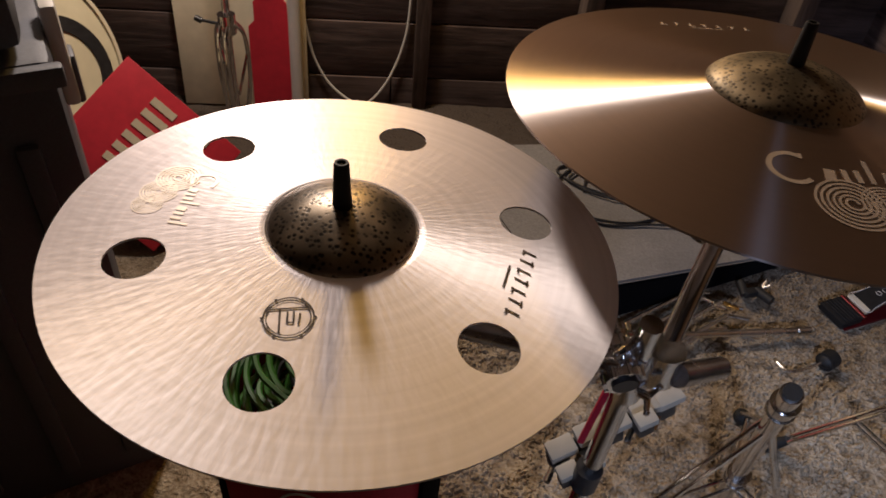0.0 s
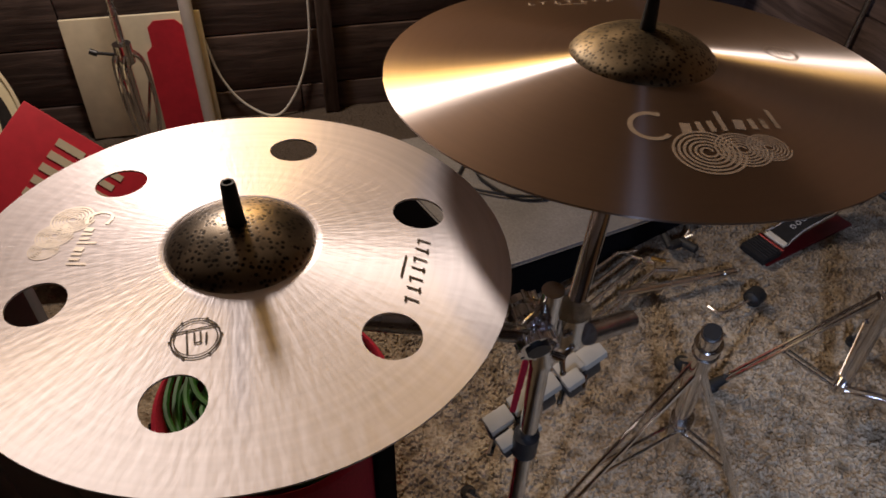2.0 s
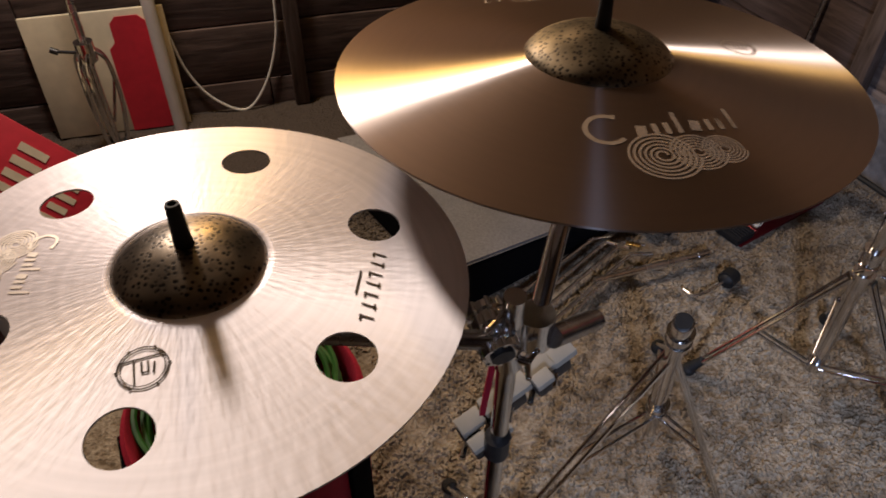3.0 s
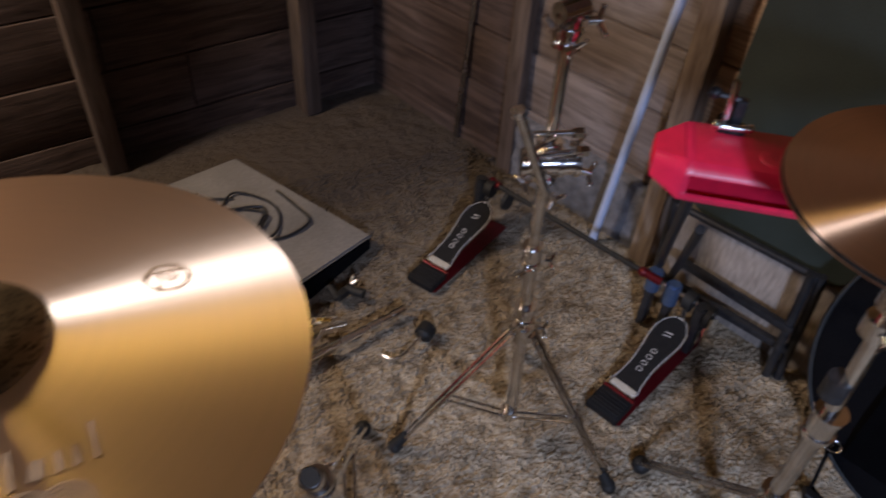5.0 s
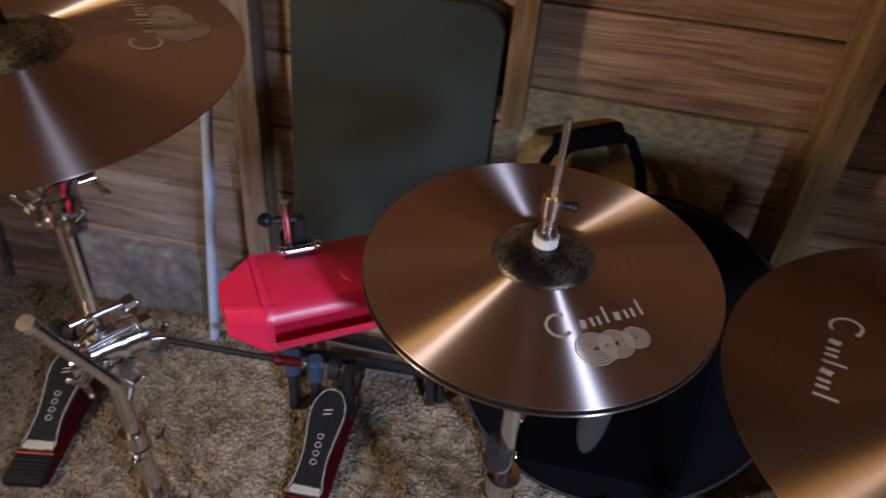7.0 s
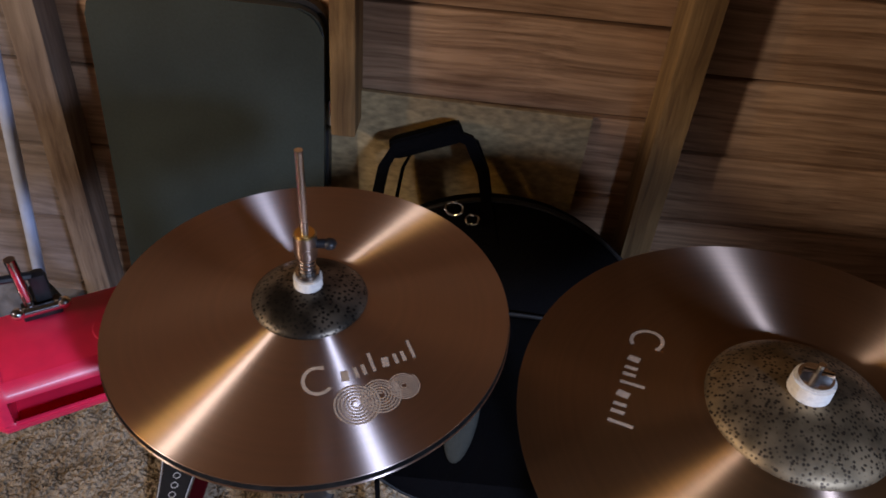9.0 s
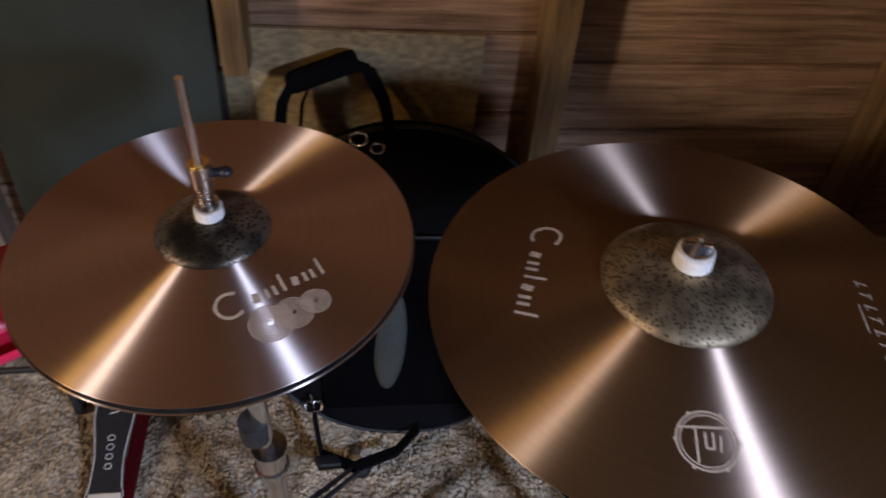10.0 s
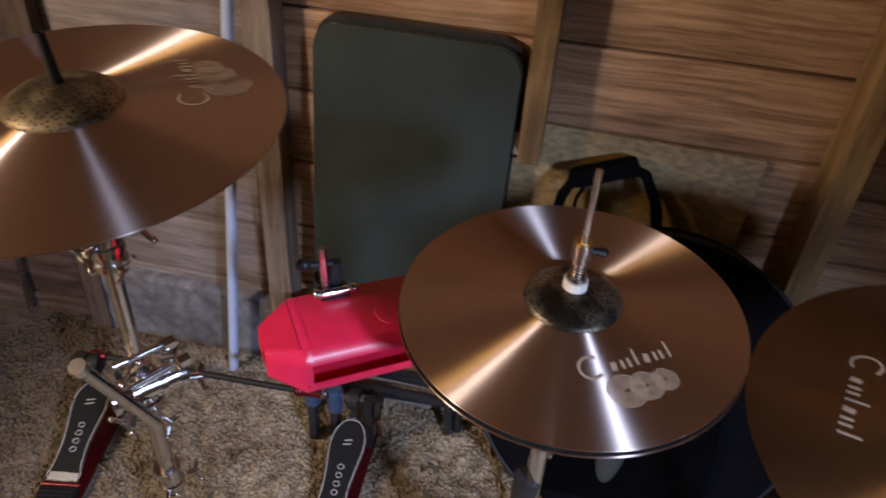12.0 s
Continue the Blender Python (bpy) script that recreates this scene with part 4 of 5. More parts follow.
wing_nut(hh, (1.350, 0.645, 0.885), (0.6, -0.8, 0.1), 0.017)
bm = tube(B(), (1.341, 0.657, 0.828), (1.336, 0.655, 0.900), 0.0215, seg=22)
tube(bm, (1.306, 0.640, 0.858), (1.352, 0.640, 0.850), 0.0125, seg=18)
part("tilter", bm, CHROME, hh)
for at, way in (((1.318, 0.632, 0.872), (-0.7, -0.6, 0.4)), ((1.345, 0.628, 0.862), (0.5, -0.8, 0.3)), ((1.322, 0.632, 0.835), (-0.8, -0.6, -0.2)), ((1.352, 0.632, 0.832), (0.7, -0.7, -0.3))):
    wing_nut(hh, at, way, 0.024)
part("memory_lock", tube(tube(B(), (1.346, 0.662, 0.775), (1.344, 0.661, 0.805), 0.020, seg=20), (1.360, 0.640, 0.790), (1.330, 0.640, 0.790), 0.006, seg=10), CHROME, hh)
wing_nut(hh, (1.336, 0.640, 0.785), (-0.6, -0.8, 0.0), 0.016)
part("pull_rod", tube(B(), (1.332, 0.653, 0.96), (1.322, 0.651, 1.165), 0.0033, seg=12), SATIN, hh)
n = Vector((-0.03, 0.0, 1)).normalized()
c = Vector((1.3295, 0.653, 1.026))
part("felt_washer", tube(B(), c, c + n * 0.010, 0.0125, seg=22), FELT, hh, "white felt washer")
clutch = part("clutch", tube(tube(tube(B(), c + n * 0.010, c + n * 0.016, 0.0105, seg=18), c + n * 0.016, c + n * 0.034, 0.0066, seg=16), c + n * 0.034, c + n * 0.056, 0.0100, seg=16), STEEL, hh, "steel hi-hat clutch")
for k in range(4):
    part("thread", tube(B(), c + n * (0.018 + 0.004 * k), c + n * (0.0195 + 0.004 * k), 0.0078, seg=14), CHROME, clutch)
part("wing_nut", ball(tube(B(), c + n * 0.046, c + n * 0.046 + Vector((0.008, -0.015, 0.0)), 0.004, seg=10), c + n * 0.046 + Vector((0.009, -0.018, 0.0)), 0.0062, (1, 1, 0.8), seg=10), IRON, clutch)
part("collar", tube(B(), c + n * 0.050, c + n * 0.058, 0.0085, seg=16), BRASS, clutch, "brass collar")
for f in ((1.70, 0.66, 0), (1.40, 0.945, 0), (1.25, 0.50, 0)):
    f = Vector(f)
    h = Vector((1.408, 0.684, 0.30))
    side = (f - h).cross(Vector((0, 0, 1))).normalized() * 0.009
    leg = part("leg", tube(tube(B(), h + side, f + side + Vector((0, 0, 0.03)), 0.005, seg=8), h - side, f - side + Vector((0, 0, 0.03)), 0.005, seg=8), IRON if f.x > 1.6 else STEEL, hh)
    part("rubber_foot", ball(B(), f + Vector((0, 0, 0.018)), 0.021), RUBBER, leg, "black rubber foot")
part("hub", tube(B(), (1.414, 0.686, 0.26), (1.402, 0.680, 0.34), 0.023, seg=18), CHROME, hh)
wing_nut(hh, (1.385, 0.690, 0.31), (-0.8, -0.5, 0.1), 0.02)
wing_nut(hh, (1.415, 0.682, 0.29), (0.3, -0.9, 0.1), 0.02)

# the stand of the ride cymbal
rs = thing("cymbal_stand", pose(1.62, 0.19, 0), "chrome stand under the ride cymbal with black rubber feet", "cymbal stand")
part("tube", tube(B(), (1.63, 0.190, 0.05), (1.56, 0.205, 0.42), 0.0140, seg=20), CHROME, rs)
part("tube", tube(B(), (1.56, 0.205, 0.40), (1.46, 0.226, 0.93), 0.0115, seg=20), CHROME, rs)
_, at, side = collar(rs, (1.56, 0.205, 0.42), (-0.18, 0.03, 1), 0.020, 0.04)
for f in ((1.60, 0.52, 0), (1.42, 0.02, 0), (1.87, 0.36, 0)):
    f, h = Vector(f), Vector((1.598, 0.197, 0.25))
    side = (f - h).cross(Vector((0, 0, 1))).normalized() * 0.009
    leg = part("leg", tube(tube(B(), h + side, f + side + Vector((0, 0, 0.03)), 0.005, seg=8), h - side, f - side + Vector((0, 0, 0.03)), 0.005, seg=8), STEEL, rs)
    part("rubber_foot", ball(B(), f + Vector((0, 0, 0.018)), 0.022), RUBBER, leg, "black rubber foot")
part("hub", tube(B(), (1.602, 0.197, 0.22), (1.594, 0.198, 0.28), 0.022, seg=18), CHROME, rs)
n = Vector((-0.067, 0.030, 1)).normalized()
c = Vector((1.456, 0.226, 0.938)) + n * S4.z(0)
part("felt_washer", tube(tube(B(), c - n * 0.012, c - n * 0.002, 0.016, seg=20), c, c + n * 0.015, 0.0185, 0.0180, seg=26), FELT, rs, "white felt washer")
q = n.to_track_quat("Z", "Y").to_matrix().to_4x4()
part("wing_nut", box(tube(tube(B(), c + n * 0.015, c + n * 0.019, 0.015, seg=24), c + n * 0.017, c + n * 0.026, 0.006, seg=14), (0.026, 0.005, 0.009), Matrix.Translation(c + n * 0.022) @ q @ pose(0, 0, 0, 0, 0, 30), 0.002), CHROME, rs, "chrome cymbal nut")
part("rod", tube(B(), c - n * 0.06, c + n * 0.034, 0.003, seg=10), CHROME, rs)

# ---- red block and its frame ----
BLOCK = pose(1.163, 0.870, 0.870, 6, 0, -36)
blk = thing("jam_block", BLOCK, "bright red plastic jam block with a slot and chrome clamp", "percussion block")


def block_body():
    """A bar with bevelled ends and a sounding slot sunk into its sloping front."""
    bm = B()

    def section(x, deep, shrink=1.0):
        slot = [(0.005, 0.023), (0.007, 0.013), (0.085, 0.013), (0.085, 0.048)] if deep else [(0.001, 0.024), (0.002, 0.030), (0.003, 0.036), (0.004, 0.044)]
        pts = [(0.098, 0.010), (0.004, 0.010), (0.0, 0.014), (0.0, 0.022), *slot, (0.005, 0.049), (0.008, 0.055), (0.018, 0.064), (0.096, 0.064), (0.102, 0.056)]
        return [bm.verts.new((x, 0.054 + (y - 0.054) * shrink, 0.036 + (z - 0.036) * (0.4 + 0.6 * shrink if shrink < 1 else 1))) for y, z in pts]

    rows = [section(-0.036, 0.0, 0.46), section(0.000, 0.0), section(0.008, 0.0), section(0.011, 0.072), section(0.205, 0.072), section(0.208, 0.0), section(0.216, 0.0), section(0.250, 0.0, 0.46)]
    for a, b in zip(rows, rows[1:]):
        for k in range(len(a)):
            w = (k + 1) % len(a)
            bm.faces.new((a[k], b[k], b[w], a[w]))
    bm.faces.new(rows[0])
    bm.faces.new(rows[-1][::-1])
    bmesh.ops.recalc_face_normals(bm, faces=list(bm.faces))
    bmesh.ops.bevel(bm, geom=[e for e in bm.edges if e.calc_length() > 0.02], offset=0.0014, segments=2, affect="EDGES")
    return bm


part("body", block_body(), RED, blk, smooth=50, local=True)
part("end_plate", box(B(), (0.002, 0.026, 0.020), pose(-0.0364, 0.054, 0.040), 0.0008), RED, blk, "small recessed end plate", local=True)
bm = B()
for k, (x, y) in enumerate(((0.10, 0.045), (0.115, 0.045))):
    box(bm, (0.004, 0.016, 0.002), pose(x, y, 0.0650, 0, 0, 10))
bmesh.ops.create_cone(bm, segments=28, radius1=0.019, radius2=0.018, depth=0.0016, cap_ends=True, matrix=pose(0.108, 0.045, 0.0645))
part("emblem", bm, RED, blk, "raised red emblem", local=True)
bm = tube(B(), (0.036, 0.085, 0.072), (0.072, 0.085, 0.072), 0.005, seg=12)
for x in (0.034, 0.074):
    ball(bm, (x, 0.083, 0.075), 0.0062, seg=12)
part("clamp", bm, CHROME, blk, local=True)
part("bracket", box(box(B(), (0.034, 0.020, 0.008), pose(0.054, 0.091, 0.067), 0.002), (0.016, 0.014, 0.040), pose(0.058, 0.100, 0.086), 0.006), IRON, blk, local=True)
part("rod", tube(B(), (0.046, 0.092, 0.062), (0.042, 0.096, 0.132), 0.0048, seg=12), CHROME, blk, local=True)
part("wing_nut", tube(ball(B(), (0.022, 0.096, 0.112), 0.008), (0.014, 0.096, 0.112), (0.054, 0.096, 0.107), 0.004, seg=8), IRON, blk, local=True)

fr = thing("pedal_frame", pose(1.8, 1.25, 0), "black steel frame standing on the floor behind the pedals", "metal frame")
for a, b in (((1.737, 1.373, 0.10), (1.876, 1.046, 0.10)), ((1.753, 1.336, 0.18), (1.850, 1.050, 0.18))):
    a, b = Vector(a), Vector(b)
    part("bar", box(B(), ((b - a).length + 0.02, 0.020, 0.020), Matrix.Translation((a + b) / 2) @ (b - a).to_track_quat("X", "Z").to_matrix().to_4x4(), 0.003), IRON, fr)
for x, y, dx in ((1.884, 1.036, 0.012), (1.862, 1.052, 0.010), (1.736, 1.386, 0.008)):
    part("leg", tube(B(), (x, y, 0.0), (x - dx, y + dx, 0.345), 0.0115, seg=12), IRON, fr)
part("cross_bar", tube(B(), (1.728, 1.394, 0.335), (1.872, 1.048, 0.335), 0.010, seg=12), IRON, fr)
part("upright", tube(B(), (1.728, 1.384, 0.10), (1.285, 0.945, 0.93), 0.011, seg=12), IRON, fr)
part("upright", tube(B(), (1.755, 1.352, 0.11), (1.50, 1.10, 0.55), 0.010, seg=12), IRON, fr)

# ---- pedals ----


def pedal(m, label, towers):
    """A bass-drum pedal, heel towards -y, toe towards +y."""
    th = thing("bass_drum_pedal", m, label, "drum pedal")
    part("base_plate", box(B(), (0.090, 0.36, 0.008), pose(0.004, 0.19, 0.006), 0.003), RED_METAL, th, "dark red base plate", local=True)
    heel = part("heel_plate", box(B(), (0.085, 0.070, 0.022), pose(0, 0.034, 0.018, 4), 0.004), PEDAL, th, local=True)
    for k in range(5):
        part("ridge", box(B(), (0.076, 0.004, 0.003), pose(0, 0.012 + 0.010 * k, 0.030 + 0.0006 * k), 0.001), IRON, heel, local=True)
    part("hinge", tube(B(), (-0.042, 0.074, 0.026), (0.042, 0.074, 0.026), 0.006, seg=12), RED_METAL, th, "red hinge", local=True)
    up = pose(0, 0.080, 0.026, 17)
    half = ((0.0, 0.036), (0.03, 0.034), (0.08, 0.031), (0.13, 0.036), (0.18, 0.043), (0.215, 0.040), (0.24, 0.027), (0.252, 0.012))
    pts = [(w, y) for y, w in half] + [(-w, y) for y, w in reversed(half)]
    board = part("footboard", outline(B(), pts, 0.0, 0.006, up), STEEL, th, "steel footboard with a dark grip plate", local=True)
    pts = [(w * 0.86, y * 0.93 + 0.022) for y, w in half] + [(-w * 0.86, y * 0.93 + 0.022) for y, w in reversed(half)]
    part("grip_plate", outline(B(), pts, 0.006, 0.0085, up), PEDAL, board, "dark grip plate", local=True)
    rim = [(w * 0.93, y * 0.96 + 0.008, 0.0088) for y, w in half] + [(-w * 0.93, y * 0.96 + 0.008, 0.0088) for y, w in reversed(half)]
    part("rim", sweep(B(), [up @ Vector(p) for p in rim], 0.0009, seg=6, smooth=3, closed=True), MARK, board, "thin pale rim", local=True)
    part("toe_strip", outline(B(), [(0.034, 0.003), (0.0315, 0.020), (-0.0315, 0.020), (-0.034, 0.003)], 0.0062, 0.0078, up), GREY_BLOCK, board, "pale strip above the hinge", local=True)
    bm = B()
    for y in (0.075, 0.095, 0.115, 0.135):
        for a in range(0, 360, 30):
            p, q = radians(a), radians(a + 30)
            tube(bm, (0.007 * math.cos(p), y + 0.006 * math.sin(p), 0.009), (0.007 * math.cos(q), y + 0.006 * math.sin(q), 0.009), 0.0008, seg=6)
    bm.transform(up)
    part("print", bm, MARK, board, local=True)
    bm = tube(tube(B(), (-0.009, 0.188, 0.009), (0.010, 0.192, 0.009), 0.0012, seg=6), (-0.009, 0.198, 0.009), (0.010, 0.202, 0.009), 0.0012, seg=6)
    bm.transform(up)
    part("print", bm, MARK, board, local=True)
    for x, tall_, blue in towers:
        t = part("tower", box(B(), (0.018, 0.034, tall_), pose(x, 0.335, tall_ / 2 + 0.008), 0.003), IRON, th, local=True)
        part("bearing", tube(tube(B(), (x, 0.335, tall_ - 0.040), (x, 0.335, tall_ + 0.020), 0.0195, seg=20), (x, 0.335, tall_ + 0.019), (x, 0.335, tall_ + 0.026), 0.0145, seg=20), blue, t, local=True)
    xs = [x for x, _, _ in towers]
    tl = towers[0][1]
    part("axle", tube(B(), (min(xs) - 0.02, 0.335, tl + 0.004), (max(xs) + 0.03, 0.335, tl + 0.004), 0.006, seg=12), CHROME, th, local=True)
    part("cam", tube(tube(B(), (-0.014, 0.335, tl + 0.002), (0.010, 0.335, tl + 0.002), 0.026, seg=20), (0.052, 0.335, tl - 0.012), (0.064, 0.335, tl - 0.012), 0.030, seg=24), RUBBER, th, local=True)
    part("chain", box(B(), (0.012, 0.006, max(0.04, tl - 0.09)), pose(0, 0.322, tl / 2 + 0.055), 0.001), STEEL, th, local=True)
    part("spring", tube(B(), (max(xs) + 0.024, 0.335, 0.05), (max(xs) + 0.024, 0.335, tl - 0.01), 0.009, seg=12), CHROME, th, local=True)
    return th


BLUE_STEEL = mat("blued_steel", (0.11, 0.165, 0.29), 0.28, 0.6, spread=0.05, scale=60)
right_pedal = pedal(pose(1.391, 1.097, 0, 0, 0, -68), "main bass-drum pedal with dark footboard on a red base", [(-0.050, 0.160, BLUE_STEEL), (-0.105, 0.170, BLUE_STEEL), (0.036, 0.145, IRON)])
left_pedal = pedal(pose(1.153, 1.648, 0, 0, 0, -60), "slave bass-drum pedal with dark footboard on a red base", [(-0.035, 0.150, IRON)])
dr = thing("drive_shaft", pose(1.6, 1.5, 0.1), "black drive shaft joining the two pedals", "drive shaft")
part("shaft", tube(B(), (1.462, 1.800, 0.165), (1.628, 1.330, 0.190), 0.0075, seg=12), RUBBER, dr)
for a, b in (((1.628, 1.330, 0.190), (1.652, 1.285, 0.186)), ((1.452, 1.828, 0.166), (1.462, 1.800, 0.165))):
    part("joint", tube(ball(B(), a, 0.014), a, b, 0.011, seg=12), RED_METAL, dr, "red universal joint")

# ---- along the east wall ----
lg = part("trim_ledge", box(B(), (0.62, 0.098, 0.288), EAST @ pose(-0.640, -0.052, 0.144), 0.006), mat("grey_ply", (0.34, 0.29, 0.25), 0.8, spread=0.25, scale=24, stain=0.35, bump=0.001, stretch=(6, 6, 1)), smooth=30)
tagged(lg, "grey-brown plywood ledge along the foot of the board wall", "ledge", kind="structure")
PANEL = EAST @ pose(-0.718, -0.104, 0.290, -3.2, 0.8, 0)
gp = thing("flat_case", PANEL, "dark green-black flat case with rounded corners against the wall", "case")
bm = outline(B(), rounded(0.418, 0.700, 0.050), -0.028, 0.0, pose(0, 0, 0.350, 90))
bmesh.ops.bevel(bm, geom=list(bm.edges), offset=0.004, segments=2, affect="EDGES")
part("shell", bm, GREEN, gp, smooth=30, local=True)
bm = outline(B(), rounded(0.426, 0.708, 0.053), -0.060, -0.029, pose(0, 0, 0.354, 90))
part("back_shell", bm, IRON, gp, smooth=30, local=True)
part("latch", box(B(), (0.014, 0.03, 0.05), pose(0.216, 0.040, 0.50), 0.003), CHROME, gp, "steel latch", local=True)

BAG = EAST @ pose(-0.265, -0.345, 0.004, -21)
bag = thing("cymbal_bag", BAG, "round black nylon cymbal bag leaning on the wall, with webbing handles", "bag")
bm = lathe(B(), [(0.0, -0.050), (0.15, -0.054), (0.320, -0.046), (0.342, -0.036), (0.348, -0.015), (0.348, 0.020), (0.340, 0.040), (0.313, 0.047), (0.0, 0.047)], 72, pose(0.112, 0, 0.362, 90))
for v in bm.verts:
    v.co.y += 0.010 * noise.noise(v.co * 7)
part("body", bm, NYLON, bag, smooth=40, local=True)
part("piping", sweep(B(), [(0.112 + 0.346 * math.cos(radians(a)), -0.034, 0.362 + 0.346 * math.sin(radians(a))) for a in range(0, 360, 15)], 0.005, closed=True), RUBBER, bag, local=True)
bm = B()
rows = []
for j in range(9):
    z = 0.10 + 0.38 * j / 8
    rows.append([bm.verts.new((x, -0.058 - 0.020 * math.sin(math.pi * min(1, j / 7)) - 0.009 * noise.noise(Vector((x * 22, 0.3, z * 5))) * (1 if 0 < j < 8 else 0), z)) for x in [-0.06 + 0.34 * k / 24 for k in range(25)]])
for ra, rb in zip(rows, rows[1:]):
    for k in range(24):
        bm.faces.new((ra[k], ra[k + 1], rb[k + 1], rb[k]))
bmesh.ops.solidify(bm, geom=list(bm.faces), thickness=0.006)
part("pocket", bm, NYLON, bag, "creased front pocket", smooth=60, local=True)
part("zip", sweep(B(), [(-0.06, -0.062, 0.485), (0.05, -0.064, 0.492), (0.17, -0.064, 0.492), (0.28, -0.062, 0.485)], 0.004), RUBBER, bag, local=True)

PAD = mat("grey_green_padding", (0.040, 0.043, 0.035), 0.8, spread=0.12, scale=120, stain=0.2, bump=0.0006)
bm = bmesh.new()
bmesh.ops.create_uvsphere(bm, u_segments=24, v_segments=14, radius=1.0, matrix=pose(0.078, -0.074, 0.272, 0, 4, 0) @ Matrix.Diagonal((0.034, 0.014, 0.118, 1)))
part("pad", bm, PAD, bag, "grey-green oval pad", smooth=60, local=True)


def webbing(pts, wide, thick=0.003):
    bm = B()
    pts = [Vector(p) for p in pts]
    rows = []
    for k, p in enumerate(pts):
        d = (pts[min(k + 1, len(pts) - 1)] - pts[max(k - 1, 0)]).normalized()
        s = Vector((0, 1, 0))
        n = d.cross(s).normalized()
        rows.append([bm.verts.new(p + s * wide / 2 * a + n * thick * b) for a, b in ((-1, -1), (1, -1), (1, 1), (-1, 1))])
    for a, b in zip(rows, rows[1:]):
        for q in range(4):
            bm.faces.new((a[q], a[(q + 1) % 4], b[(q + 1) % 4], b[q]))
    bm.faces.new(rows[0])
    bm.faces.new(rows[-1][::-1])
    return bm


arch = [(-0.135, 0.60), (-0.130, 0.68), (-0.120, 0.75), (-0.10, 0.788), (0.0, 0.825), (0.035, 0.815), (0.065, 0.76), (0.10, 0.62)]
part("handle", webbing([(x, -0.03, z) for x, z in arch], 0.030, 0.010), NYLON, bag, "black webbing handle", local=True)
part("handle", webbing([(x * 0.9 + 0.02, 0.03, z - 0.01) for x, z in arch], 0.030), NYLON, bag, "black webbing handle", local=True)
part("grip", box(B(), (0.140, 0.062, 0.040), pose(-0.045, -0.012, 0.806, 0, -20, 0), 0.014), NYLON, bag, "padded handle grip", local=True)


def d_ring(at, r, name="d_ring"):
    return sweep(B(), [(at[0] + r * math.cos(radians(a)), at[1] + 0.003 * math.sin(radians(3 * a)), at[2] + r * 0.8 * math.sin(radians(a))) for a in range(0, 360, 30)], 0.0026, closed=True)


part("d_ring", d_ring((0.020, -0.062, 0.690), 0.016), CHROME, bag, local=True)
part("d_ring", d_ring((0.055, -0.062, 0.672), 0.012), CHROME, bag, local=True)
part("d_ring", d_ring((-0.085, -0.064, 0.110), 0.018), CHROME, bag, local=True)
part("strap", webbing([(-0.085, -0.065, 0.095), (-0.07, -0.10, 0.012), (0.0, -0.14, 0.006), (0.09, -0.10, 0.012), (0.14, -0.07, 0.05)], 0.034), NYLON, bag, "loose shoulder strap", local=True)
part("buckle", box(B(), (0.05, 0.035, 0.016), pose(-0.055, -0.135, 0.018, 0, 12, 20), 0.005), RUBBER, bag, local=True)
part("zip_pull", tube(B(), (-0.09, -0.064, 0.14), (-0.085, -0.066, 0.105), 0.0022, seg=8), CHROME, bag, local=True)

# the leaning pipe and the thin pole
pp = thing("plastic_pipe", pose(1.72, 1.645, 0), "pale bluish plastic pipe leaning in the corner", "pipe")
part("pipe", tube(B(), (1.717, 1.652, 0.0), (1.831, 1.545, 1.75), 0.0125, seg=18), TUBE_CLEAR, pp)
po = thing("thin_pole", pose(1.56, 2.315, 0), "thin grey pole leaning in the shed corner", "pole")
part("pole", tube(B(), (1.562, 2.315, 0.0), (1.62, 2.22, 1.6), 0.009, seg=14), STEEL, po)

BOXM = pose(1.549, 0.067, 0, 0, 0, -75.5)   # its near corner; x along the front, y away
bk = thing("amplifier", BOXM, "matt black amplifier box with a brown-black top on the floor", "amplifier")
part("cabinet", box(B(), (0.70, 0.42, 0.392), pose(0.35, 0.21, 0.196), 0.006), NYLON, bk, local=True)
part("top", box(B(), (0.70, 0.42, 0.010), pose(0.35, 0.21, 0.3975), 0.003), mat("brown_black_vinyl", (0.020, 0.015, 0.012), 0.5, spread=0.15, scale=160, stain=0.2), bk, "brown-black top", local=True)

# ---- north side floor ----
wd = thing("floor_monitor", pose(0.8, 1.9, 0), "low black wedge speaker with a grey carpeted top", "speaker wedge")
A_, B_, C_, D_ = Vector((1.085, 1.850, 0.0)), Vector((0.40, 1.410, 0.0)), Vector((0.06, 1.96, 0.0)), Vector((0.80, 2.36, 0.0))


def wedge(zs0, zs1):
    bm = B()
    lo = [bm.verts.new(p + Vector((0, 0, z))) for p, z in zip((A_, B_, C_, D_), zs0)]
    hi = [bm.verts.new(p + Vector((0, 0, z))) for p, z in zip((A_, B_, C_, D_), zs1)]
    bm.faces.new(lo[::-1])
    bm.faces.new(hi)
    for k in range(4):
        bm.faces.new((lo[k], lo[(k + 1) % 4], hi[(k + 1) % 4], hi[k]))
    bmesh.ops.bevel(bm, geom=list(bm.edges), offset=0.005, segments=2, affect="EDGES")
    return bm


part("cabinet", wedge((0, 0, 0, 0), (0.040, 0.150, 0.150, 0.040)), NYLON, wd)
part("top_cover", wedge((0.0405, 0.1505, 0.1505, 0.0405), (0.052, 0.162, 0.162, 0.052)), GREY_FELT, wd, "grey carpeted top")


def wedge_z(x, y):
    u = (Vector((x, y, 0)) - A_).dot((B_ - A_).normalized()) / (B_ - A_).length
    return 0.052 + 0.11 * u + 0.006


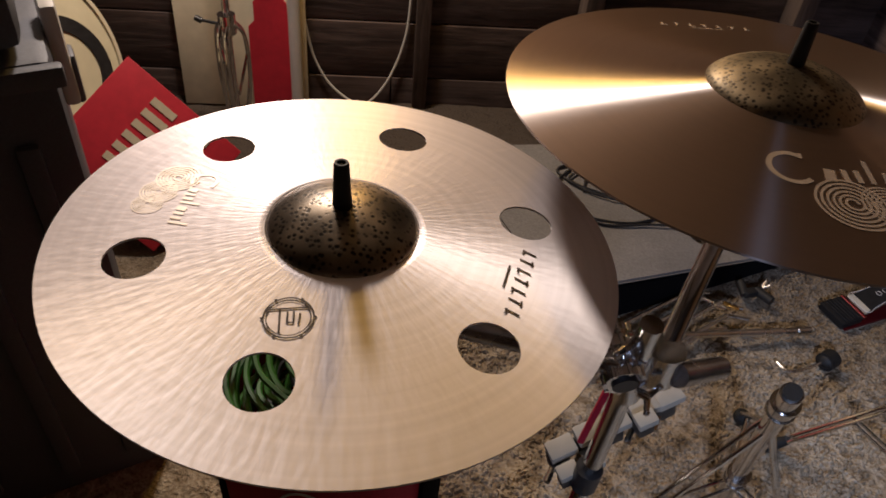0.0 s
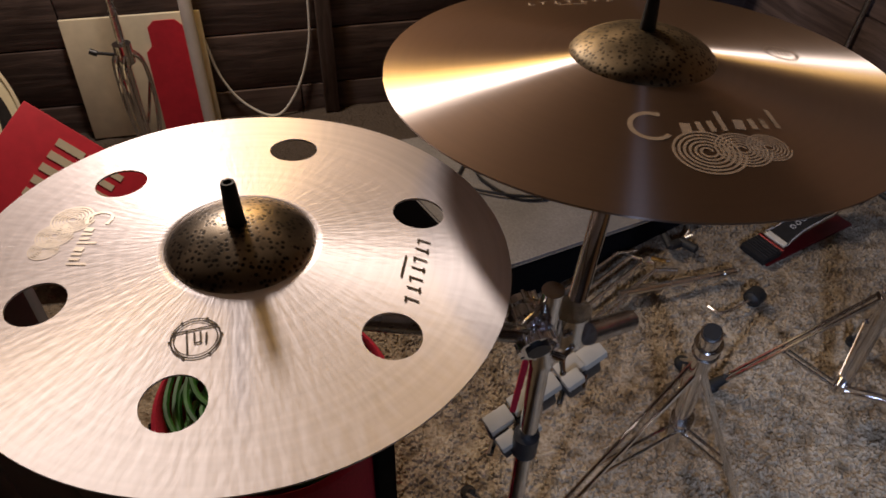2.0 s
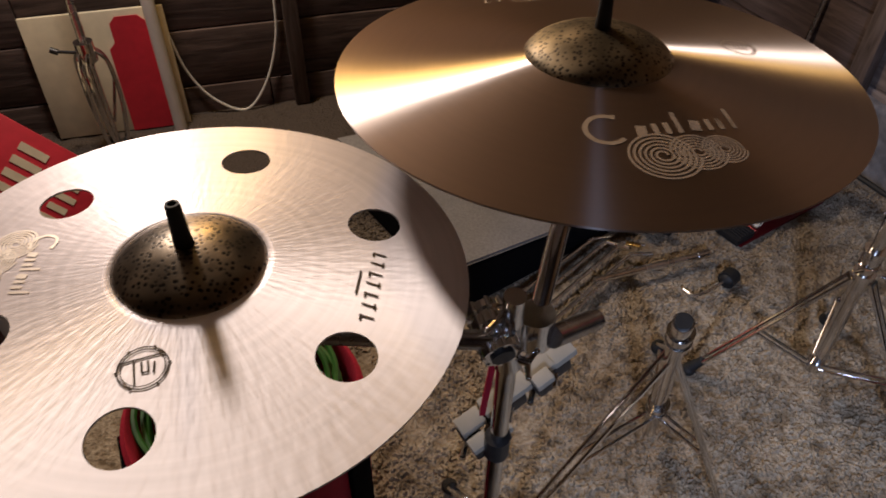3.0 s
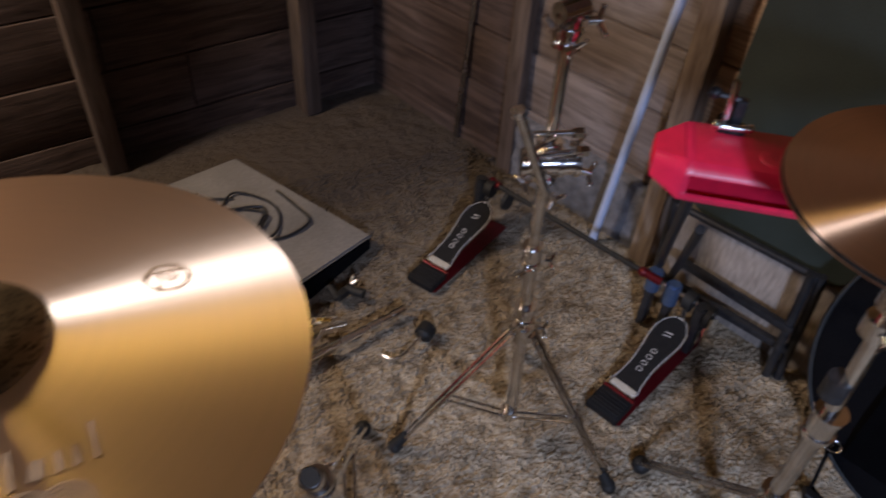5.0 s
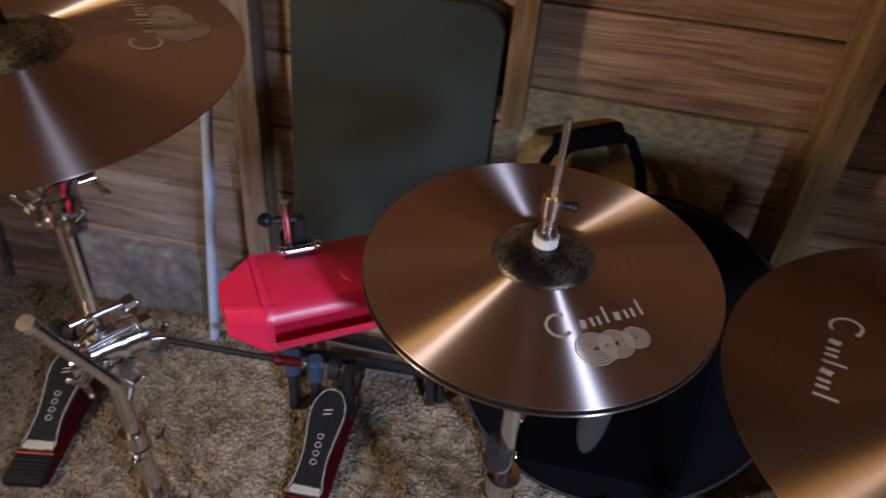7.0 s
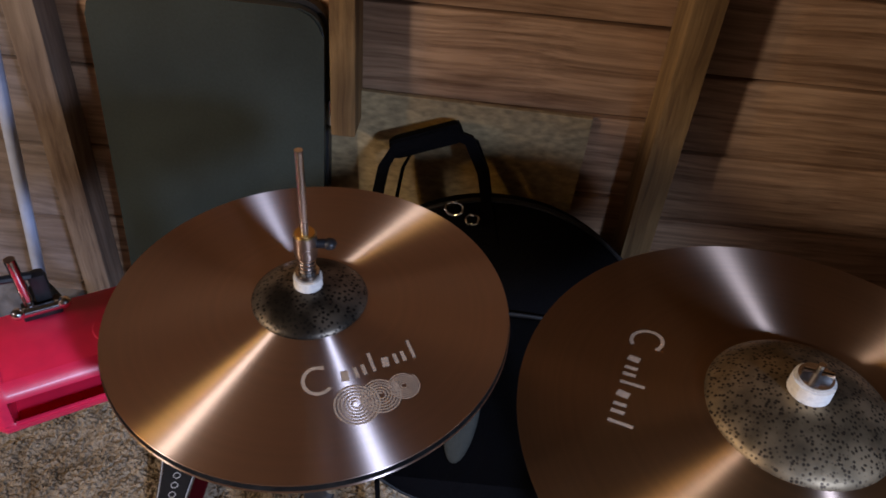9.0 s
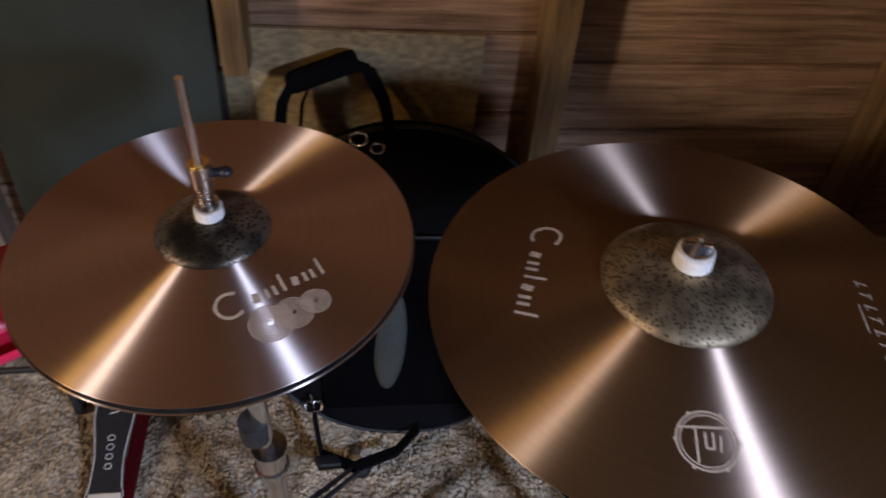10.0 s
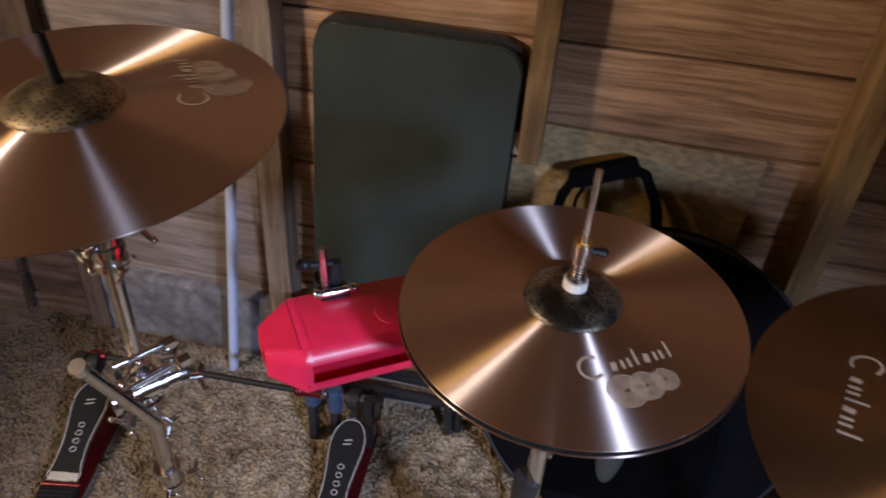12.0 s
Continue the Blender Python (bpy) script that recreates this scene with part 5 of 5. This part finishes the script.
random.seed(5)
cb = thing("cable_coil", pose(0.7, 1.9, 0.12), "tangle of thin black cables with a jack plug on the wedge", "cable")
for k in range(4):
    cx, cy = 0.72 - 0.07 * k + random.uniform(-0.03, 0.03), 1.90 + random.uniform(-0.12, 0.12)
    pts = []
    for q in range(16):
        a = q * 0.85 + k
        r = 0.05 + 0.075 * abs(math.sin(1.3 * q + k)) + 0.015 * k
        x, y = cx + r * 1.2 * math.cos(a) + 0.010 * q * (1 if k % 2 else -0.3), cy + r * math.sin(a)
        pts.append((x, y, wedge_z(x, y) + 0.003 * (q % 3)))
    part("cable", sweep(B(), pts, 0.0040, seg=6), CABLE, cb)
x, y = 0.60, 2.05
part("plug", tube(tube(B(), (x, y, wedge_z(x, y) + 0.008), (x + 0.035, y + 0.05, wedge_z(x, y) + 0.010), 0.008, seg=12), (x + 0.035, y + 0.05, wedge_z(x, y) + 0.010), (x + 0.055, y + 0.08, wedge_z(x, y) + 0.010), 0.004, seg=10), CHROME, cb, "chrome jack plug")

fs = thing("folded_stand", pose(0.8, 1.5, 0), "folded chrome stand lying on the carpet", "stand")
part("tube", tube(B(), (0.745, 1.470, 0.035), (1.045, 1.555, 0.030), 0.0095, seg=16), SATIN, fs)
part("tube", tube(B(), (1.040, 1.5535, 0.030), (1.075, 1.5635, 0.030), 0.0115, seg=16), SATIN, fs)
for k, (a, b) in enumerate((((0.47, 1.30, 0.04), (0.80, 1.60, 0.05)), ((0.50, 1.27, 0.05), (0.84, 1.585, 0.06)), ((0.53, 1.26, 0.03), (0.86, 1.56, 0.04)), ((0.46, 1.36, 0.03), (0.77, 1.63, 0.035)), ((0.56, 1.25, 0.02), (0.80, 1.50, 0.03)))):
    part("leg", tube(B(), a, b, 0.0055, seg=10), SATIN, fs)
    part("brace", tube(B(), Vector(b), Vector(b) + Vector((0.055, -0.03 + 0.012 * k, 0.004)), 0.0045, seg=8), SATIN, fs)
part("clip", box(B(), (0.040, 0.008, 0.008), pose(0.86, 1.56, 0.075, 0, 0, -20), 0.002), BRASS, fs, "brass-yellow clip")
bm = box(B(), (0.060, 0.022, 0.020), pose(0.945, 1.675, 0.030, 0, 12, 35), 0.004)
tube(tube(bm, (0.925, 1.660, 0.030), (0.915, 1.700, 0.042), 0.011, seg=14), (0.960, 1.690, 0.028), (0.995, 1.652, 0.030), 0.013, seg=14)
part("clip", bm, RUBBER, fs, "black plastic clip")
part("wing_nut", tube(tube(B(), (0.972, 1.690, 0.040), (0.985, 1.708, 0.052), 0.004, seg=8), (0.972, 1.690, 0.040), (0.990, 1.690, 0.050), 0.004, seg=8), SATIN, fs)
bt = thing("drum_beater", pose(1.1, 1.47, 0), "small black felt drum beater on a bent chrome shaft", "beater")
part("head", ball(tube(B(), (1.088, 1.462, 0.028), (1.112, 1.482, 0.028), 0.024, seg=18), (1.10, 1.472, 0.028), 0.025, (1, 1, 0.9)), RUBBER, bt, "black beater head")
part("shaft", sweep(B(), [(1.085, 1.462, 0.028), (1.03, 1.430, 0.022), (0.995, 1.425, 0.016), (0.975, 1.45, 0.014)], 0.0038), SATIN, bt)

# ---- behind the near crash cymbal ----
tb = thing("plastic_case", pose(-0.34, 0.93, 0), "tall dark grey ribbed plastic case with a latch", "case")
CASEM = pose(-0.345, 0.925, 0, 0, 0, 36)   # its right front edge; x to the right, y away
part("body", box(B(), (0.62, 0.46, 0.885), CASEM @ pose(-0.31, 0.23, 0.4425), 0.018), CASE, tb)
part("lid", box(B(), (0.60, 0.44, 0.16), CASEM @ pose(-0.325, 0.23, 0.975), 0.02), CASE, tb)
for x in (-0.06, -0.17, -0.30, -0.44):
    part("rib", box(B(), (0.030, 0.016, 0.70), CASEM @ pose(x, -0.004, 0.42), 0.006), CASE, tb)
part("rib", box(B(), (0.64, 0.02, 0.03), CASEM @ pose(-0.31, -0.004, 0.865), 0.006), CASE, tb)
lt = part("latch", box(B(), (0.022, 0.06, 0.15), CASEM @ pose(0.010, 0.12, 0.84), 0.008), WHITE, tb, "cream plastic latch")
part("catch", box(B(), (0.012, 0.042, 0.075), CASEM @ pose(0.022, 0.12, 0.80), 0.006), CASE, lt)

hd = thing("round_skin_panel", pose(-0.84, 1.79, 0), "cream drum head with a black port ring, propped on its edge", "drum head")
HEADM = look((-1.05, 1.74, 0.320), (-0.25, 1.52, 0.60)) @ pose(0, 0, 0, 180)
part("skin", lathe(B(), [(0, -0.004), (0.300, -0.004), (0.305, 0.0), (0.0, 0.002)], 64, HEADM), HEAD, hd)
part("hoop", lathe(B(), [(0.301, -0.012), (0.312, -0.012), (0.312, 0.008), (0.301, 0.008), (0.301, -0.012)], 64, HEADM), CREAM, hd)
part("ring", lathe(B(), [(0.125, 0.0022), (0.165, 0.0022), (0.165, 0.0055), (0.125, 0.0055), (0.125, 0.0022)], 48, HEADM @ pose(-0.10, 0.04, 0)), IRON, hd, "black port ring")

RB = look((-0.70, 1.64, 0.285), (-0.31, 0.97, 0.75)) @ pose(0, 0, 0, 180) @ pose(0, 0, 0, 0, 0, 40)
rb = thing("red_carton", pose(-0.69, 1.62, 0), "red and white printed cardboard carton standing on its corner", "carton")
SX, SY = math.copysign(1, RB[2][0]), math.copysign(1, RB[2][1])   # its topmost corner
RB = RB @ pose(-0.05 * SX, -0.05 * SY, 0)
part("carton", box(B(), (0.35, 0.36, 0.10), RB @ pose(0, 0, -0.05), 0.004), RED_PRINT, rb)
for k in range(6):
    part("print", box(B(), (0.016, 0.058 - 0.012 * (k % 2), 0.002), RB @ pose(-0.13 + 0.032 * k, 0.075, 0.001)), CREAM, rb, "white printed bar")
    part("print", box(B(), (0.020, 0.070, 0.002), RB @ pose(-0.13 + 0.036 * k, -0.035, 0.001)), CREAM, rb, "white printed bar")

BRD = NORTH @ pose(-1.075, -0.05, 0.0, -5, 0, 0)
wb = thing("picture_board", BRD, "cream board with a large red print leaning on the wall", "board")
part("board", box(B(), (0.415, 0.014, 0.40), pose(-0.014, 0, 0.20), 0.003), CREAM, wb, local=True)
bm = outline(B(), [(-0.02, -0.2), (0.12, -0.2), (0.125, 0.08), (0.11, 0.10), (0.105, 0.16), (0.085, 0.18), (0.02, 0.18), (0.0, 0.16), (0.0, 0.10), (-0.02, 0.08)], 0.0, 0.003, pose(0.030, -0.0075, 0.20, 90))
part("print", bm, RED_PRINT, wb, "red printed shape", local=True)

sk = thing("folded_tripod", NORTH @ pose(-1.10, -0.17, 0), "folded chrome tripod stand propped upright against the board", "stand")
c0 = NORTH @ Vector((-1.105, -0.16, 0))
part("tube", tube(B(), c0 + Vector((0, 0, 0.30)), c0 + Vector((-0.02, 0.06, 0.78)), 0.012, seg=16), STEEL, sk)
part("tube", tube(B(), c0 + Vector((0, 0, 0.02)), c0 + Vector((0, 0, 0.32)), 0.010, seg=16), CHROME, sk)
for k in range(3):
    a = k * 2 * math.pi / 3 + 0.5
    o, w = Vector((math.cos(a), math.sin(a), 0)), Vector((-math.sin(a), math.cos(a), 0)) * 0.011
    for side in (-1, 1):
        part("leg", sweep(B(), [c0 + Vector((0, 0, 0.345)) + o * 0.020 + w * side, c0 + Vector((0, 0, 0.30)) + o * 0.048 + w * side, c0 + Vector((0, 0, 0.16)) + o * 0.052 + w * side, c0 + Vector((0, 0, 0.02)) + o * 0.030 + w * side], 0.0062, seg=8), CHROME, sk)
    part("brace", tube(B(), c0 + Vector((0, 0, 0.10)) + o * 0.012, c0 + Vector((0, 0, 0.24)) + o * 0.050, 0.005, seg=8), CHROME, sk)
    part("rubber_foot", ball(B(), c0 + Vector((0, 0, 0.018)) + o * 0.030, 0.017), RUBBER, sk, "black rubber foot")
part("wing_nut", tube(tube(B(), c0 + Vector((-0.09, 0.0, 0.345)), c0 + Vector((0.0, 0.0, 0.338)), 0.005, seg=8), c0 + Vector((-0.10, 0.0, 0.35)), c0 + Vector((-0.08, 0.0, 0.342)), 0.009, seg=10), IRON, sk)
part("hub", tube(B(), c0 + Vector((0, 0, 0.315)), c0 + Vector((0, 0, 0.375)), 0.027, seg=18), CHROME, sk)

wp = thing("white_pipe", NORTH @ pose(-0.90, -0.05, 0), "white plastic pipe standing against the dark wall", "pipe")
part("pipe", tube(B(), NORTH @ Vector((-0.915, -0.085, 0.0)), NORTH @ Vector((-0.905, -0.045, 1.6)), 0.020, seg=18), WHITE, wp)
vc = thing("hanging_cable", NORTH @ pose(-0.7, -0.02, 0.3), "thin white cable hanging in a loop on the dark wall", "cable")
part("cable", sweep(B(), [NORTH @ Vector(p) for p in ((-0.885, -0.02, 0.30), (-0.86, -0.015, 0.17), (-0.80, -0.015, 0.06), (-0.70, -0.02, -0.0), (-0.62, -0.015, 0.08), (-0.565, -0.012, 0.22), (-0.545, -0.012, 0.38), (-0.54, -0.012, 0.8))], 0.0045), WHITE_CABLE, vc)

BX, BY = 0.062, 0.725
rd = thing("red_bucket", pose(BX, BY, 0), "round red cloth bucket with black trim holding green cables", "bucket")
part("side", lathe(B(), [(0.0, 0.0), (0.138, 0.0), (0.144, 0.02), (0.153, 0.595), (0.147, 0.600), (0.143, 0.595), (0.134, 0.02), (0.0, 0.018)], 56, pose(BX, BY, 0.0)), RED_CLOTH, rd)
part("trim", lathe(B(), [(0.145, 0.0), (0.149, 0.0), (0.151, 0.03), (0.146, 0.03), (0.145, 0.0)], 56, pose(BX, BY, 0.0)), NYLON, rd)
for a in (-22, 202):
    part("strap", box(B(), (0.05, 0.008, 0.57), pose(BX + 0.154 * math.cos(radians(a)), BY + 0.154 * math.sin(radians(a)), 0.30, 0, 0, a + 90), 0.003), NYLON, rd, "black strap")
em = pose(BX, BY, 0) @ pose(0, 0, 0, 0, 0, -88) @ pose(0.1545, 0, 0.565, 90, 0, 90)
bm = lathe(B(), [(0.024, 0), (0.027, 0), (0.027, 0.0015), (0.024, 0.0015), (0.024, 0)], 36, em)
for x in (-0.012, -0.004, 0.006, 0.013):
    box(bm, (0.0035, 0.022, 0.0015), em @ pose(x, 0, 0.001, 0, 0, 14))
part("emblem", bm, MARK, rd, "pale round emblem")
gc = thing("green_cable_coil", pose(BX, BY, 0.5), "coiled glossy green cables in the bucket", "cable")
for k in range(34):
    r = 0.030 + 0.102 * (k % 6) / 5.6
    z = 0.50 + 0.0048 * k + random.uniform(-0.004, 0.004)
    ox, oy = random.uniform(-0.012, 0.012), random.uniform(-0.012, 0.012)
    pts = [(BX + ox * 0.5 + (r + random.uniform(-0.006, 0.006)) * math.cos(a), BY + oy * 0.5 + (r + random.uniform(-0.006, 0.006)) * math.sin(a), z + random.uniform(-0.008, 0.008)) for a in (2 * math.pi * q / 12 for q in range(12))]
    part("cable", sweep(B(), pts, 0.0040, seg=6, smooth=4, closed=True), GREEN_CABLE if k % 5 else CABLE, gc)
